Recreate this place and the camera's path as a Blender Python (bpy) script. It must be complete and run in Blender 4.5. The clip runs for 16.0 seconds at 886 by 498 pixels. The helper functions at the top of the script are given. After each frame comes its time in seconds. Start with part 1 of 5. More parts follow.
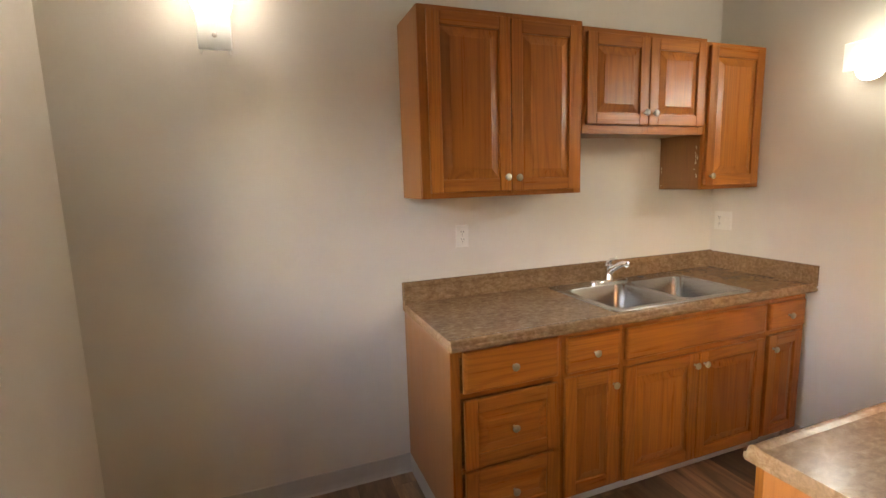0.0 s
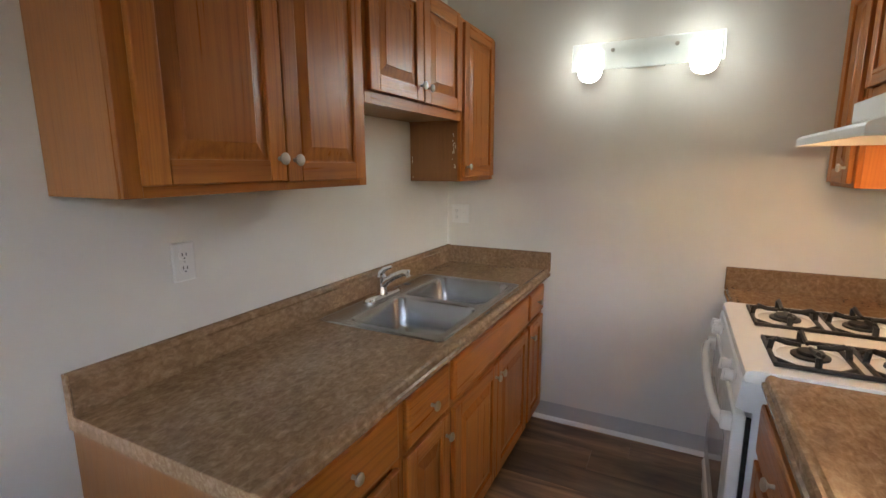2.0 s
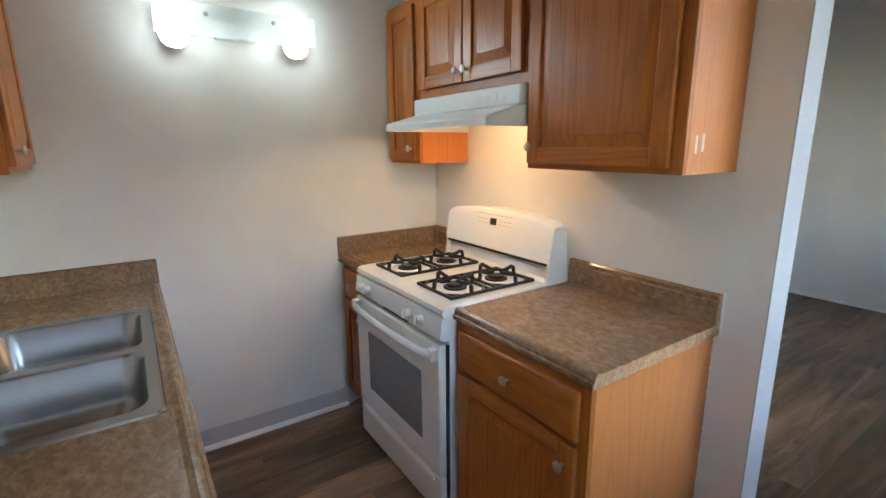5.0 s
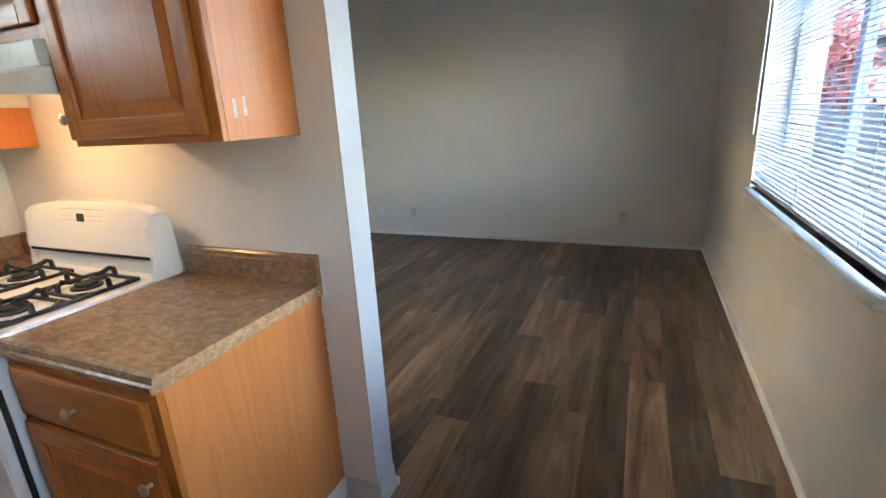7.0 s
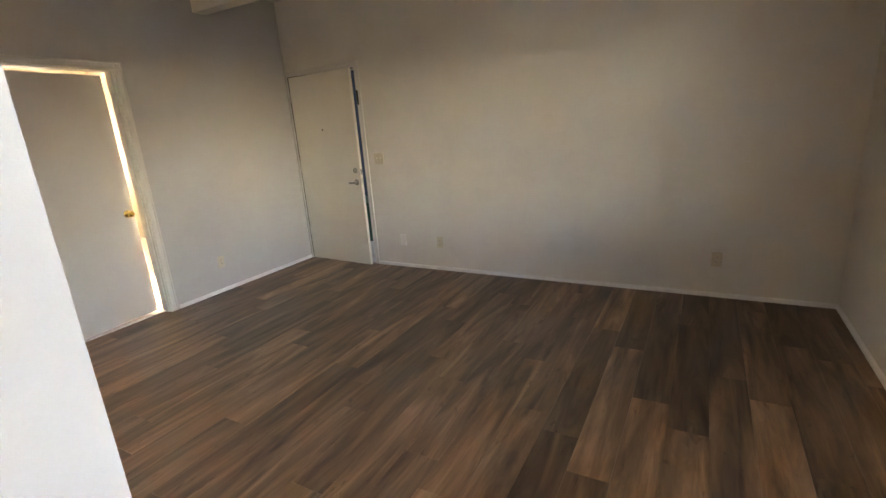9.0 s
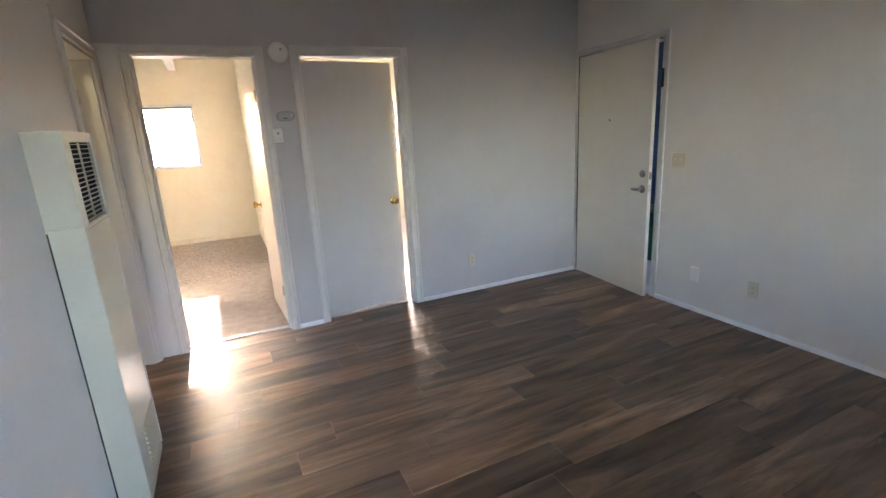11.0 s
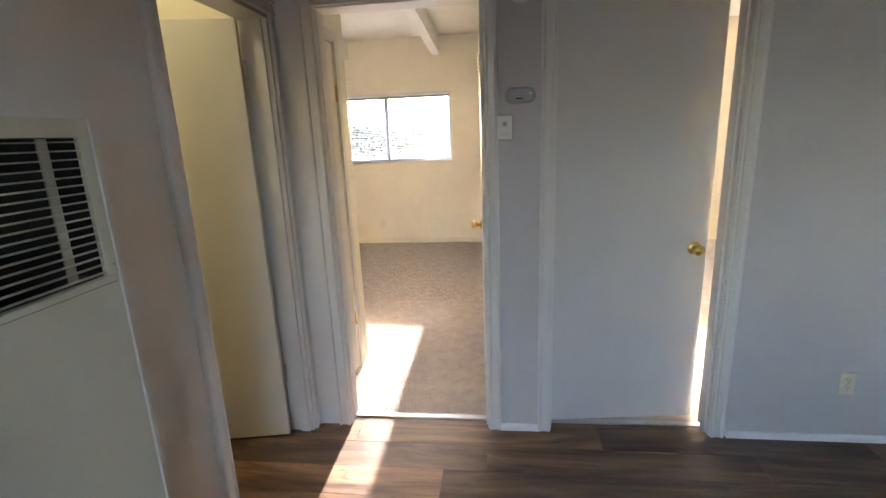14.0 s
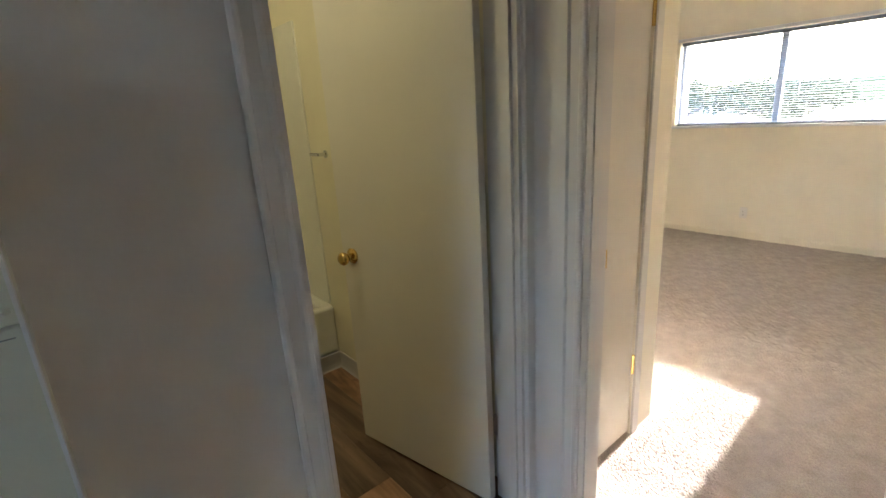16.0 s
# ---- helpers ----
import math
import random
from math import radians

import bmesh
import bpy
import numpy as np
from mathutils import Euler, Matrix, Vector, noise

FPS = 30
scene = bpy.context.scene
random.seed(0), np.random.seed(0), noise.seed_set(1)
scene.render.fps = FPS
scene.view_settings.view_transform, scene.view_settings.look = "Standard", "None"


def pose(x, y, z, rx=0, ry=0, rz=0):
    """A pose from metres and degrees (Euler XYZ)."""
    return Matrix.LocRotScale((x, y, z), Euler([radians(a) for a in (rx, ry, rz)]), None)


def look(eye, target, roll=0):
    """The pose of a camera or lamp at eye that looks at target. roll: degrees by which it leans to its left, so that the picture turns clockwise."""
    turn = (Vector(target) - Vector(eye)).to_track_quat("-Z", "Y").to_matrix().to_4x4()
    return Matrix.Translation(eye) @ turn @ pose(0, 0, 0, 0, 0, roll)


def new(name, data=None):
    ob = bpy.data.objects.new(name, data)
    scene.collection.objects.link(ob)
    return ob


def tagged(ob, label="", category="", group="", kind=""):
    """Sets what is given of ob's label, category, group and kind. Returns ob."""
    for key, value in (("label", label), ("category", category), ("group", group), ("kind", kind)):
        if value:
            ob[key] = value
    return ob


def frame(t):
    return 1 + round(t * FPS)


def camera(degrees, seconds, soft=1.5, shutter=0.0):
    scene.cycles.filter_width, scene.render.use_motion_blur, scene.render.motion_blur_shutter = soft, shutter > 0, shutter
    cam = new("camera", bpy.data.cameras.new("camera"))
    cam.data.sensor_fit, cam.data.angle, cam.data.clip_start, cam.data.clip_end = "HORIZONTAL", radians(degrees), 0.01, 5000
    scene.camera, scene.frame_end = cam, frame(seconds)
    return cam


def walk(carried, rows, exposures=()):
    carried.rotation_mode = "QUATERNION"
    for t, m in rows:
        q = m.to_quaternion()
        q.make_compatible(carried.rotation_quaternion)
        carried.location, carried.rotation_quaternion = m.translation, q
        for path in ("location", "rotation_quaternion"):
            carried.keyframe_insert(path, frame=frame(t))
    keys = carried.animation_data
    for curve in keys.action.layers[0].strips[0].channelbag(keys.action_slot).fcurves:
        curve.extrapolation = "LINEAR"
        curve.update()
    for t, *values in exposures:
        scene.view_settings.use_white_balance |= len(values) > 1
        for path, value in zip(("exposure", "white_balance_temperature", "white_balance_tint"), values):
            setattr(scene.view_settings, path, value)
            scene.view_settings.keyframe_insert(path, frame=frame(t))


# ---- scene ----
cam = camera(87.2, 16.0)
EXPOSURES = [(0, 5.9, 10000, 33), (0.5, 5.78, 9400, 32), (1, 5.7, 9000, 30), (1.5, 5.55, 8500, 29), (2, 5.34, 7700, 27), (3, 5.56, 6900, 23), (5.5, 5.66, 6650, 20), (7, 5.82, 7000, 21), (8, 5.85, 7250, 23), (8.5, 5.72, 7900, 25), (9, 5.85, 9000, 30), (9.5, 5.92, 8100, 29), (10, 5.7, 7100, 26), (12.5, 5.58, 6650, 27), (13.5, 5.28, 6550, 25), (15, 5.06, 6500, 21), (16, 5.0, 6250, 19)]
PATH = [
    (0, (0.099, 0.02, 1.512), (0.796, 1.872, 1.22), -1.7),
    (0.5, (0.033, 0.263, 1.522), (1.009, 1.98, 1.21), -1.6),
    (1, (0.073, 0.496, 1.506), (1.324, 2.021, 1.178), -1.0),
    (1.5, (0.183, 0.732, 1.508), (1.713, 1.971, 1.157), -0.2),
    (2, (0.186, 0.942, 1.497), (1.945, 1.827, 1.146), -0.2),
    (2.5, (0.208, 1.108, 1.494), (2.11, 1.617, 1.143), -0.8),
    (3, (0.36, 1.245, 1.495), (2.326, 1.37, 1.155), -0.9),
    (3.2, (0.413, 1.271, 1.497), (2.383, 1.261, 1.153), -1.3),
    (5.3, (0.333, 1.635, 1.498), (1.858, 0.429, 1.03), -0.7),
    (5.5, (0.267, 1.617, 1.501), (1.729, 0.344, 1.006), -1.0),
    (5.8, (0.17, 1.568, 1.493), (1.536, 0.202, 0.976), -1.1),
    (6, (0.118, 1.546, 1.493), (1.394, 0.101, 0.96), -1.0),
    (6.5, (0.036, 1.436, 1.472), (1.045, -0.2, 0.92), -1.8),
    (7, (0.072, 1.275, 1.45), (0.832, -0.49, 0.895), -3.1),
    (7.5, (0.192, 1.047, 1.477), (0.753, -0.791, 0.923), -4.8),
    (8, (0.209, 0.74, 1.459), (0.763, -1.098, 0.897), -5.1),
    (8.5, (0.237, 0.429, 1.466), (0.95, -1.359, 0.925), -4.8),
    (9, (0.337, 0.14, 1.483), (1.296, -1.534, 0.958), -4.3),
    (9.5, (0.417, -0.085, 1.494), (1.648, -1.581, 0.996), -3.4),
    (10, (0.404, -0.367, 1.485), (1.919, -1.57, 0.978), -2.7),
    (10.2, (0.457, -0.435, 1.483), (2.04, -1.545, 0.973), -2.9),
    (12.3, (1.437, -0.939, 1.487), (3.336, -1.364, 1.026), -2.8),
    (12.5, (1.534, -0.97, 1.478), (3.446, -1.332, 1.015), -2.9),
    (13, (1.814, -1.066, 1.48), (3.751, -1.262, 1.023), -2.8),
    (13.5, (2.065, -1.096, 1.472), (4.012, -1.107, 1.013), -2.6),
    (14, (2.353, -1.053, 1.492), (4.282, -0.817, 1.017), -2.3),
    (14.5, (2.633, -1.089, 1.47), (4.488, -0.523, 0.982), -2.3),
    (15, (2.89, -1.099, 1.474), (4.607, -0.206, 0.968), -2.4),
    (15.5, (3.134, -1.003, 1.458), (4.648, 0.194, 0.932), -2.8),
    (16, (3.347, -0.989, 1.449), (4.582, 0.483, 0.894), -3.5),
]
walk(cam, [(t, look(eye, target, roll)) for t, eye, target, roll in PATH], exposures=EXPOSURES)

# ---- world and sun ----
SUN_ELEVATION = radians(21.5)
world = bpy.data.worlds.new("World")
scene.world = world
world.use_nodes = True
wn, wl = world.node_tree.nodes, world.node_tree.links
sky = wn.new("ShaderNodeTexSky")
sky.sky_type = "NISHITA"
sky.sun_disc = False
sky.sun_elevation = SUN_ELEVATION
sky.sun_rotation = radians(90)
sky.air_density, sky.dust_density = 1.2, 1.5
wn["Background"].inputs["Strength"].default_value = 0.15
wl.new(sky.outputs[0], wn["Background"].inputs["Color"])

sun_data = bpy.data.lights.new("sun", "SUN")
sun_data.energy, sun_data.angle, sun_data.color = 2.0, radians(0.6), (1.0, 0.93, 0.82)
sun = new("sun", sun_data)
sun.matrix_world = look((60, 1.0, 60 * math.tan(SUN_ELEVATION)), (0, 0, 0))

# ---- materials ----


def material(name, rough=0.5, metal=0.0, spec=0.5):
    m = bpy.data.materials.new(name)
    m.use_nodes = True
    b = m.node_tree.nodes["Principled BSDF"]
    b.inputs["Roughness"].default_value = rough
    b.inputs["Metallic"].default_value = metal
    b.inputs["Specular IOR Level"].default_value = spec
    return m, m.node_tree.nodes, m.node_tree.links, b


def coords(n, l, scale=(1, 1, 1), jitter=True):
    tc = n.new("ShaderNodeTexCoord")
    out = tc.outputs["Object"]
    if jitter:
        info = n.new("ShaderNodeObjectInfo")
        mul = n.new("ShaderNodeMath")
        mul.operation = "MULTIPLY"
        mul.inputs[1].default_value = 37.0
        l.new(info.outputs["Random"], mul.inputs[0])
        add = n.new("ShaderNodeVectorMath")
        l.new(out, add.inputs[0])
        l.new(mul.outputs[0], add.inputs[1])
        out = add.outputs[0]
    mp = n.new("ShaderNodeMapping")
    mp.inputs["Scale"].default_value = scale
    l.new(out, mp.inputs[0])
    return mp.outputs[0]


def noise_tex(n, l, vec, scale, detail=4.0, rough=0.55, distort=0.0):
    t = n.new("ShaderNodeTexNoise")
    t.inputs["Scale"].default_value = scale
    t.inputs["Detail"].default_value = detail
    t.inputs["Roughness"].default_value = rough
    t.inputs["Distortion"].default_value = distort
    l.new(vec, t.inputs["Vector"])
    return t.outputs["Fac"]


def ramp(n, l, fac, stops):
    r = n.new("ShaderNodeValToRGB")
    el = r.color_ramp.elements
    while len(el) < len(stops):
        el.new(0.5)
    for e, (p, c) in zip(el, stops):
        e.position, e.color = p, (*c, 1)
    l.new(fac, r.inputs[0])
    return r.outputs[0]


def mix(n, l, a, b, fac, mode="MIX"):
    m = n.new("ShaderNodeMix")
    m.data_type, m.blend_type = "RGBA", mode
    for src, sock in ((fac, m.inputs[0]), (a, m.inputs[6]), (b, m.inputs[7])):
        if isinstance(src, (int, float)):
            sock.default_value = src
        elif isinstance(src, tuple):
            sock.default_value = (*src, 1)
        else:
            l.new(src, sock)
    return m.outputs[2]


def bump(n, l, b, height, strength, distance=0.002):
    bp = n.new("ShaderNodeBump")
    bp.inputs["Strength"].default_value = strength
    bp.inputs["Distance"].default_value = distance
    l.new(height, bp.inputs["Height"])
    l.new(bp.outputs[0], b.inputs["Normal"])


def rough_range(n, l, b, fac, low, high):
    mr = n.new("ShaderNodeMapRange")
    mr.inputs[1].default_value, mr.inputs[2].default_value = 0.3, 0.7
    mr.inputs[3].default_value, mr.inputs[4].default_value = low, high
    l.new(fac, mr.inputs[0])
    l.new(mr.outputs[0], b.inputs["Roughness"])


def paint(name, color, rough=0.5, peel=0.25, dirt=0.03, spec=0.4, peel_scale=160):
    """Rolled wall paint: fine roller texture, faint patchiness."""
    m, n, l, b = material(name, rough, 0, spec)
    v = coords(n, l, jitter=False)
    big = noise_tex(n, l, v, 1.7, 5, 0.6)
    fine = noise_tex(n, l, v, peel_scale, 3, 0.6)
    dark = tuple(c * (1 - dirt * 2) for c in color)
    lite = tuple(min(1, c * (1 + dirt)) for c in color)
    col = ramp(n, l, big, [(0.3, dark), (0.5, color), (0.72, lite)])
    l.new(col, b.inputs["Base Color"])
    rough_range(n, l, b, big, rough - 0.02, rough + 0.03)
    bump(n, l, b, fine, peel, 0.0012)
    return m


def wood(name, axis, dark, mid, lite, rough=0.33, figure=0.42, pore_depth=0.38):
    """Stained oak with open pores; axis is the grain's direction."""
    m, n, l, b = material(name, rough, 0, 0.45)
    s = [1.0, 1.0, 1.0]
    s[axis] = 0.07
    v = coords(n, l, tuple(s))
    rings = noise_tex(n, l, v, 3.6, 2, 0.45, 0.6)
    wave = n.new("ShaderNodeMath")
    wave.operation = "MULTIPLY"
    wave.inputs[1].default_value = 190.0
    l.new(rings, wave.inputs[0])
    sn = n.new("ShaderNodeMath")
    sn.operation = "SINE"
    l.new(wave.outputs[0], sn.inputs[0])
    half = n.new("ShaderNodeMath")
    half.operation = "MULTIPLY_ADD"
    half.inputs[1].default_value = half.inputs[2].default_value = 0.5
    l.new(sn.outputs[0], half.inputs[0])
    s2 = [1.0, 1.0, 1.0]
    s2[axis] = 0.018
    v2 = coords(n, l, tuple(s2))
    pores = noise_tex(n, l, v2, 330, 4, 0.72)
    streak = noise_tex(n, l, v2, 85, 4, 0.65)
    base = ramp(n, l, streak, [(0.25, dark), (0.5, mid), (0.75, lite)])
    cath = ramp(n, l, half.outputs[0], [(0.0, (0.62, 0.52, 0.43)), (0.3, (0.94, 0.92, 0.9)), (1.0, (1.06, 1.04, 1.0))])
    col = mix(n, l, base, cath, figure, "MULTIPLY")
    pore = ramp(n, l, pores, [(0.36, (0.5, 0.42, 0.36)), (0.47, (1, 1, 1))])
    col = mix(n, l, col, pore, pore_depth, "MULTIPLY")
    info = n.new("ShaderNodeObjectInfo")
    tone = ramp(n, l, info.outputs["Random"], [(0, (0.86, 0.84, 0.82)), (1, (1.1, 1.08, 1.05))])
    col = mix(n, l, col, tone, 1.0, "MULTIPLY")
    l.new(col, b.inputs["Base Color"])
    rough_range(n, l, b, streak, rough - 0.08, rough + 0.1)
    bump(n, l, b, pores, 0.3, 0.0006)
    return m


OAK = ((0.36, 0.104, 0.017), (0.42, 0.13, 0.022), (0.48, 0.158, 0.028))
oak_v = wood("oak_vertical", 2, *OAK)
oak_h = wood("oak_horizontal", 0, *OAK)
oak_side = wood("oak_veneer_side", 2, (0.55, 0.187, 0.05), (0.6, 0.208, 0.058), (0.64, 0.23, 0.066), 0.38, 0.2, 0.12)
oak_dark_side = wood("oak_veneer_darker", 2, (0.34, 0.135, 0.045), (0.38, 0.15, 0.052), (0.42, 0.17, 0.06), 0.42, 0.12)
oak_board = wood("brown_hardboard", 2, (0.25, 0.11, 0.045), (0.27, 0.12, 0.05), (0.3, 0.135, 0.056), 0.5, 0.05)
oak_under = wood("dull_underside", 0, (0.3, 0.17, 0.085), (0.34, 0.2, 0.1), (0.38, 0.22, 0.115), 0.45, 0.15)
oak_raw = wood("oak_cut_edge", 0, (0.13, 0.05, 0.014), (0.2, 0.08, 0.025), (0.28, 0.12, 0.04), 0.55)

wall_paint = paint("paint_ivory_wall", (0.73, 0.69, 0.625), 0.55, 0.3)
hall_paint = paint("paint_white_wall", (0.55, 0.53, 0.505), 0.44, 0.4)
cream_paint = paint("paint_cream_wall", (0.84, 0.79, 0.66), 0.6, 0.25)
bath_paint = paint("paint_bath_wall", (0.78, 0.72, 0.53), 0.4, 0.2)
ceil_paint = paint("paint_ceiling", (0.8, 0.77, 0.7), 0.7, 0.5)
trim_paint = paint("paint_trim_gloss", (0.68, 0.655, 0.61), 0.34, 0.03, 0.02, 0.5, 40)
hall_door_paint = paint("paint_hall_door", (0.62, 0.59, 0.54), 0.34, 0.2, 0.025, 0.5, 90)
door_paint = paint("paint_door_semigloss", (0.76, 0.715, 0.625), 0.32, 0.18, 0.025, 0.5, 90)
cover_paint = paint("paint_furnace_cover", (0.62, 0.6, 0.46), 0.36, 0.12, 0.02, 0.5, 50)
sill_paint = paint("paint_sill", (0.7, 0.72, 0.74), 0.33, 0.1, 0.03)
peel_paint = paint("paint_orange_peel_wall", (0.72, 0.685, 0.63), 0.4, 0.75, 0.03, 0.5, 75)
# Shade put in the colour: white darkened so daylight doesn't bleach the wall end.
column_shade_paint = paint("paint_column_end_shaded", (0.45, 0.46, 0.455), 0.42, 0.25, 0.03)


def vinyl_plank():
    m, n, l, b = material("vinyl_plank", 0.33, 0, 0.5)
    v = coords(n, l, (1, 0.06, 1))
    v2 = coords(n, l, (1, 0.13, 1))
    grain = noise_tex(n, l, v, 48, 5, 0.66, 0.3)
    cloud = noise_tex(n, l, v2, 9, 4, 0.58, 0.8)
    base = ramp(n, l, cloud, [(0.28, (0.06, 0.036, 0.022)), (0.46, (0.19, 0.115, 0.07)), (0.6, (0.3, 0.185, 0.115)), (0.74, (0.46, 0.29, 0.185))])
    fine = ramp(n, l, grain, [(0.3, (0.5, 0.46, 0.42)), (0.52, (1, 1, 1)), (0.75, (1.22, 1.2, 1.18))])
    col = mix(n, l, base, fine, 0.5, "MULTIPLY")
    info = n.new("ShaderNodeObjectInfo")
    tone = ramp(n, l, info.outputs["Random"], [(0.0, (0.56, 0.57, 0.58)), (0.45, (0.88, 0.87, 0.86)), (0.8, (1.08, 1.05, 1.0)), (1.0, (1.55, 1.42, 1.28))])
    col = mix(n, l, col, tone, 1.0, "MULTIPLY")
    knots = noise_tex(n, l, coords(n, l, (1, 0.3, 1)), 16, 3, 0.6, 1.2)
    kn = ramp(n, l, knots, [(0.27, (0.4, 0.36, 0.33)), (0.36, (1, 1, 1))])
    col = mix(n, l, col, kn, 0.7, "MULTIPLY")
    l.new(col, b.inputs["Base Color"])
    rough_range(n, l, b, grain, 0.29, 0.42)
    bump(n, l, b, grain, 0.16, 0.0008)
    return m


plank_mat = vinyl_plank()


def laminate(name, light):
    """Brown granite-look laminate, mottled at two scales."""
    m, n, l, b = material(name, 0.28, 0, 0.5)
    v = coords(n, l, jitter=False)
    a = noise_tex(n, l, coords(n, l, (0.6, 1, 1), False), 62, 5, 0.66, 0.6)
    c = noise_tex(n, l, v, 210, 4, 0.65, 0.3)
    big = noise_tex(n, l, v, 5, 3, 0.5)
    k = light
    col = ramp(n, l, a, [(0.3, (0.125 * k, 0.069 * k, 0.035 * k)), (0.47, (0.17 * k, 0.097 * k, 0.05 * k)), (0.57, (0.2 * k, 0.12 * k, 0.066 * k)), (0.74, (0.26 * k, 0.163 * k, 0.096 * k))])
    speck = ramp(n, l, c, [(0.3, (0.55, 0.5, 0.46)), (0.45, (1, 1, 1)), (0.68, (1.2, 1.18, 1.16))])
    col = mix(n, l, col, speck, 0.3, "MULTIPLY")
    wear = ramp(n, l, big, [(0.3, (0.86, 0.86, 0.86)), (0.7, (1.08, 1.08, 1.08))])
    col = mix(n, l, col, wear, 1.0, "MULTIPLY")
    l.new(col, b.inputs["Base Color"])
    b.inputs["Roughness"].default_value = 0.22
    bump(n, l, b, c, 0.05, 0.0004)
    return m


lam_top = laminate("laminate_top", 1.55)
lam_edge = laminate("laminate_cut_edge", 2.4)


def plain(name, color, rough, metal=0.0, spec=0.5, grime=0.08, scale=25.0):
    m, n, l, b = material(name, rough, metal, spec)
    v = coords(n, l, jitter=False)
    f = noise_tex(n, l, v, scale, 4, 0.6)
    col = ramp(n, l, f, [(0.3, tuple(c * (1 - grime) for c in color)), (0.7, color)])
    l.new(col, b.inputs["Base Color"])
    rough_range(n, l, b, f, max(0.03, rough - 0.05), rough + 0.08)
    return m


enamel = plain("white_enamel", (0.8, 0.785, 0.75), 0.16, 0, 0.5, 0.03)
enamel_grey = plain("grey_white_enamel", (0.72, 0.73, 0.73), 0.32, 0, 0.5, 0.04)
black_iron = plain("cast_iron", (0.018, 0.018, 0.018), 0.45, 0, 0.5, 0.3)
black_gap = plain("black_gasket", (0.006, 0.006, 0.006), 0.7)
oven_glass = plain("dark_oven_glass", (0.2, 0.195, 0.19), 0.08, 0, 0.6, 0.1)
def brushed():
    """Satin sheet steel: even tone, very fine brushing."""
    m, n, l, b = material("brushed_steel", 0.27, 1.0)
    b.inputs["Base Color"].default_value = (0.4, 0.4, 0.4, 1)
    v = coords(n, l, (1, 0.02, 0.02), False)
    f = noise_tex(n, l, v, 900, 2, 0.5)
    bump(n, l, b, f, 0.04, 0.0003)
    return m


steel = brushed()
chrome = plain("chrome", (0.78, 0.79, 0.8), 0.09, 1.0)
nickel = plain("brushed_nickel", (0.56, 0.53, 0.49), 0.34, 1.0)
brass = plain("polished_brass", (0.72, 0.5, 0.17), 0.18, 1.0)
aluminium = plain("aluminium", (0.62, 0.63, 0.64), 0.35, 1.0)
plastic_white = plain("white_plastic", (0.8, 0.78, 0.73), 0.35, 0, 0.5, 0.04)
plastic_grey = plain("grey_plastic", (0.42, 0.42, 0.42), 0.4)
plastic_almond = plain("almond_plastic", (0.66, 0.59, 0.45), 0.35)
dark_slot = plain("dark_slot", (0.015, 0.015, 0.015), 0.6)
display_mat = plain("display", (0.03, 0.05, 0.035), 0.1)
vinyl_base = plain("grey_vinyl_base", (0.5, 0.485, 0.46), 0.38, 0, 0.5, 0.08, 9)
white_base = plain("white_base_strip", (0.86, 0.85, 0.83), 0.35, 0, 0.5, 0.06, 12)
slat_mat = plain("blind_slat", (0.66, 0.71, 0.77), 0.45, 0, 0.4, 0.03)
# White slats given a dark blue-grey that stands in for their backlit shade.
slat_backlit = plain("backlit_grey_slat", (0.26, 0.3, 0.36), 0.5, 0, 0.3, 0.05)
frame_grey = plain("blue_grey_frame", (0.32, 0.37, 0.46), 0.5, 0, 0.4, 0.1)
dark_nickel = plain("tarnished_nickel", (0.3, 0.285, 0.265), 0.3, 1.0)
vane_mat = plain("furnace_vane", (0.3, 0.29, 0.25), 0.45, 0, 0.5, 0.2)
tub_mat = plain("tub_enamel", (0.8, 0.78, 0.68), 0.15, 0, 0.5, 0.03)
grass_mat = plain("outside_ground", (0.045, 0.05, 0.036), 0.9, 0, 0.3, 0.5, 0.8)
stucco = plain("outside_stucco", (0.55, 0.56, 0.58), 0.9, 0, 0.3, 0.15, 3)
grey_siding = plain("grey_siding", (0.06, 0.068, 0.08), 0.8, 0, 0.3, 0.2, 3)
siding = plain("brown_siding", (0.1, 0.085, 0.07), 0.8, 0, 0.3, 0.3, 4)
roof_mat = plain("roof_shingle", (0.16, 0.17, 0.19), 0.9, 0, 0.3, 0.4, 12)
residue = plain("tape_residue", (0.78, 0.6, 0.46), 0.5, 0, 0.4, 0.35, 90)
bark = plain("bark", (0.09, 0.065, 0.05), 0.9, 0, 0.3, 0.4, 14)
red_leaf = plain("red_leaf", (0.42, 0.09, 0.07), 0.6, 0, 0.4, 0.5, 1.3)
green_leaf = plain("green_leaf", (0.05, 0.09, 0.05), 0.7, 0, 0.4, 0.5, 0.9)
blue_paint = plain("blue_paint", (0.05, 0.1, 0.2), 0.6)
teal_paint = plain("teal_paint", (0.015, 0.12, 0.09), 0.6)
orange_paint = plain("orange_paint", (0.62, 0.13, 0.02), 0.5)
pink_paint = plain("pink_paint", (0.6, 0.12, 0.16), 0.6)


def glass(name, tint):
    m, n, l, b = material(name, 0.0, 0, 0.5)
    b.inputs["Transmission Weight"].default_value = 1.0
    b.inputs["IOR"].default_value = 1.02
    b.inputs["Base Color"].default_value = (*tint, 1)
    return m


pane_glass = glass("window_glass", (0.6, 0.63, 0.66))
clear_glass = glass("clear_window_glass", (0.8, 0.81, 0.8))


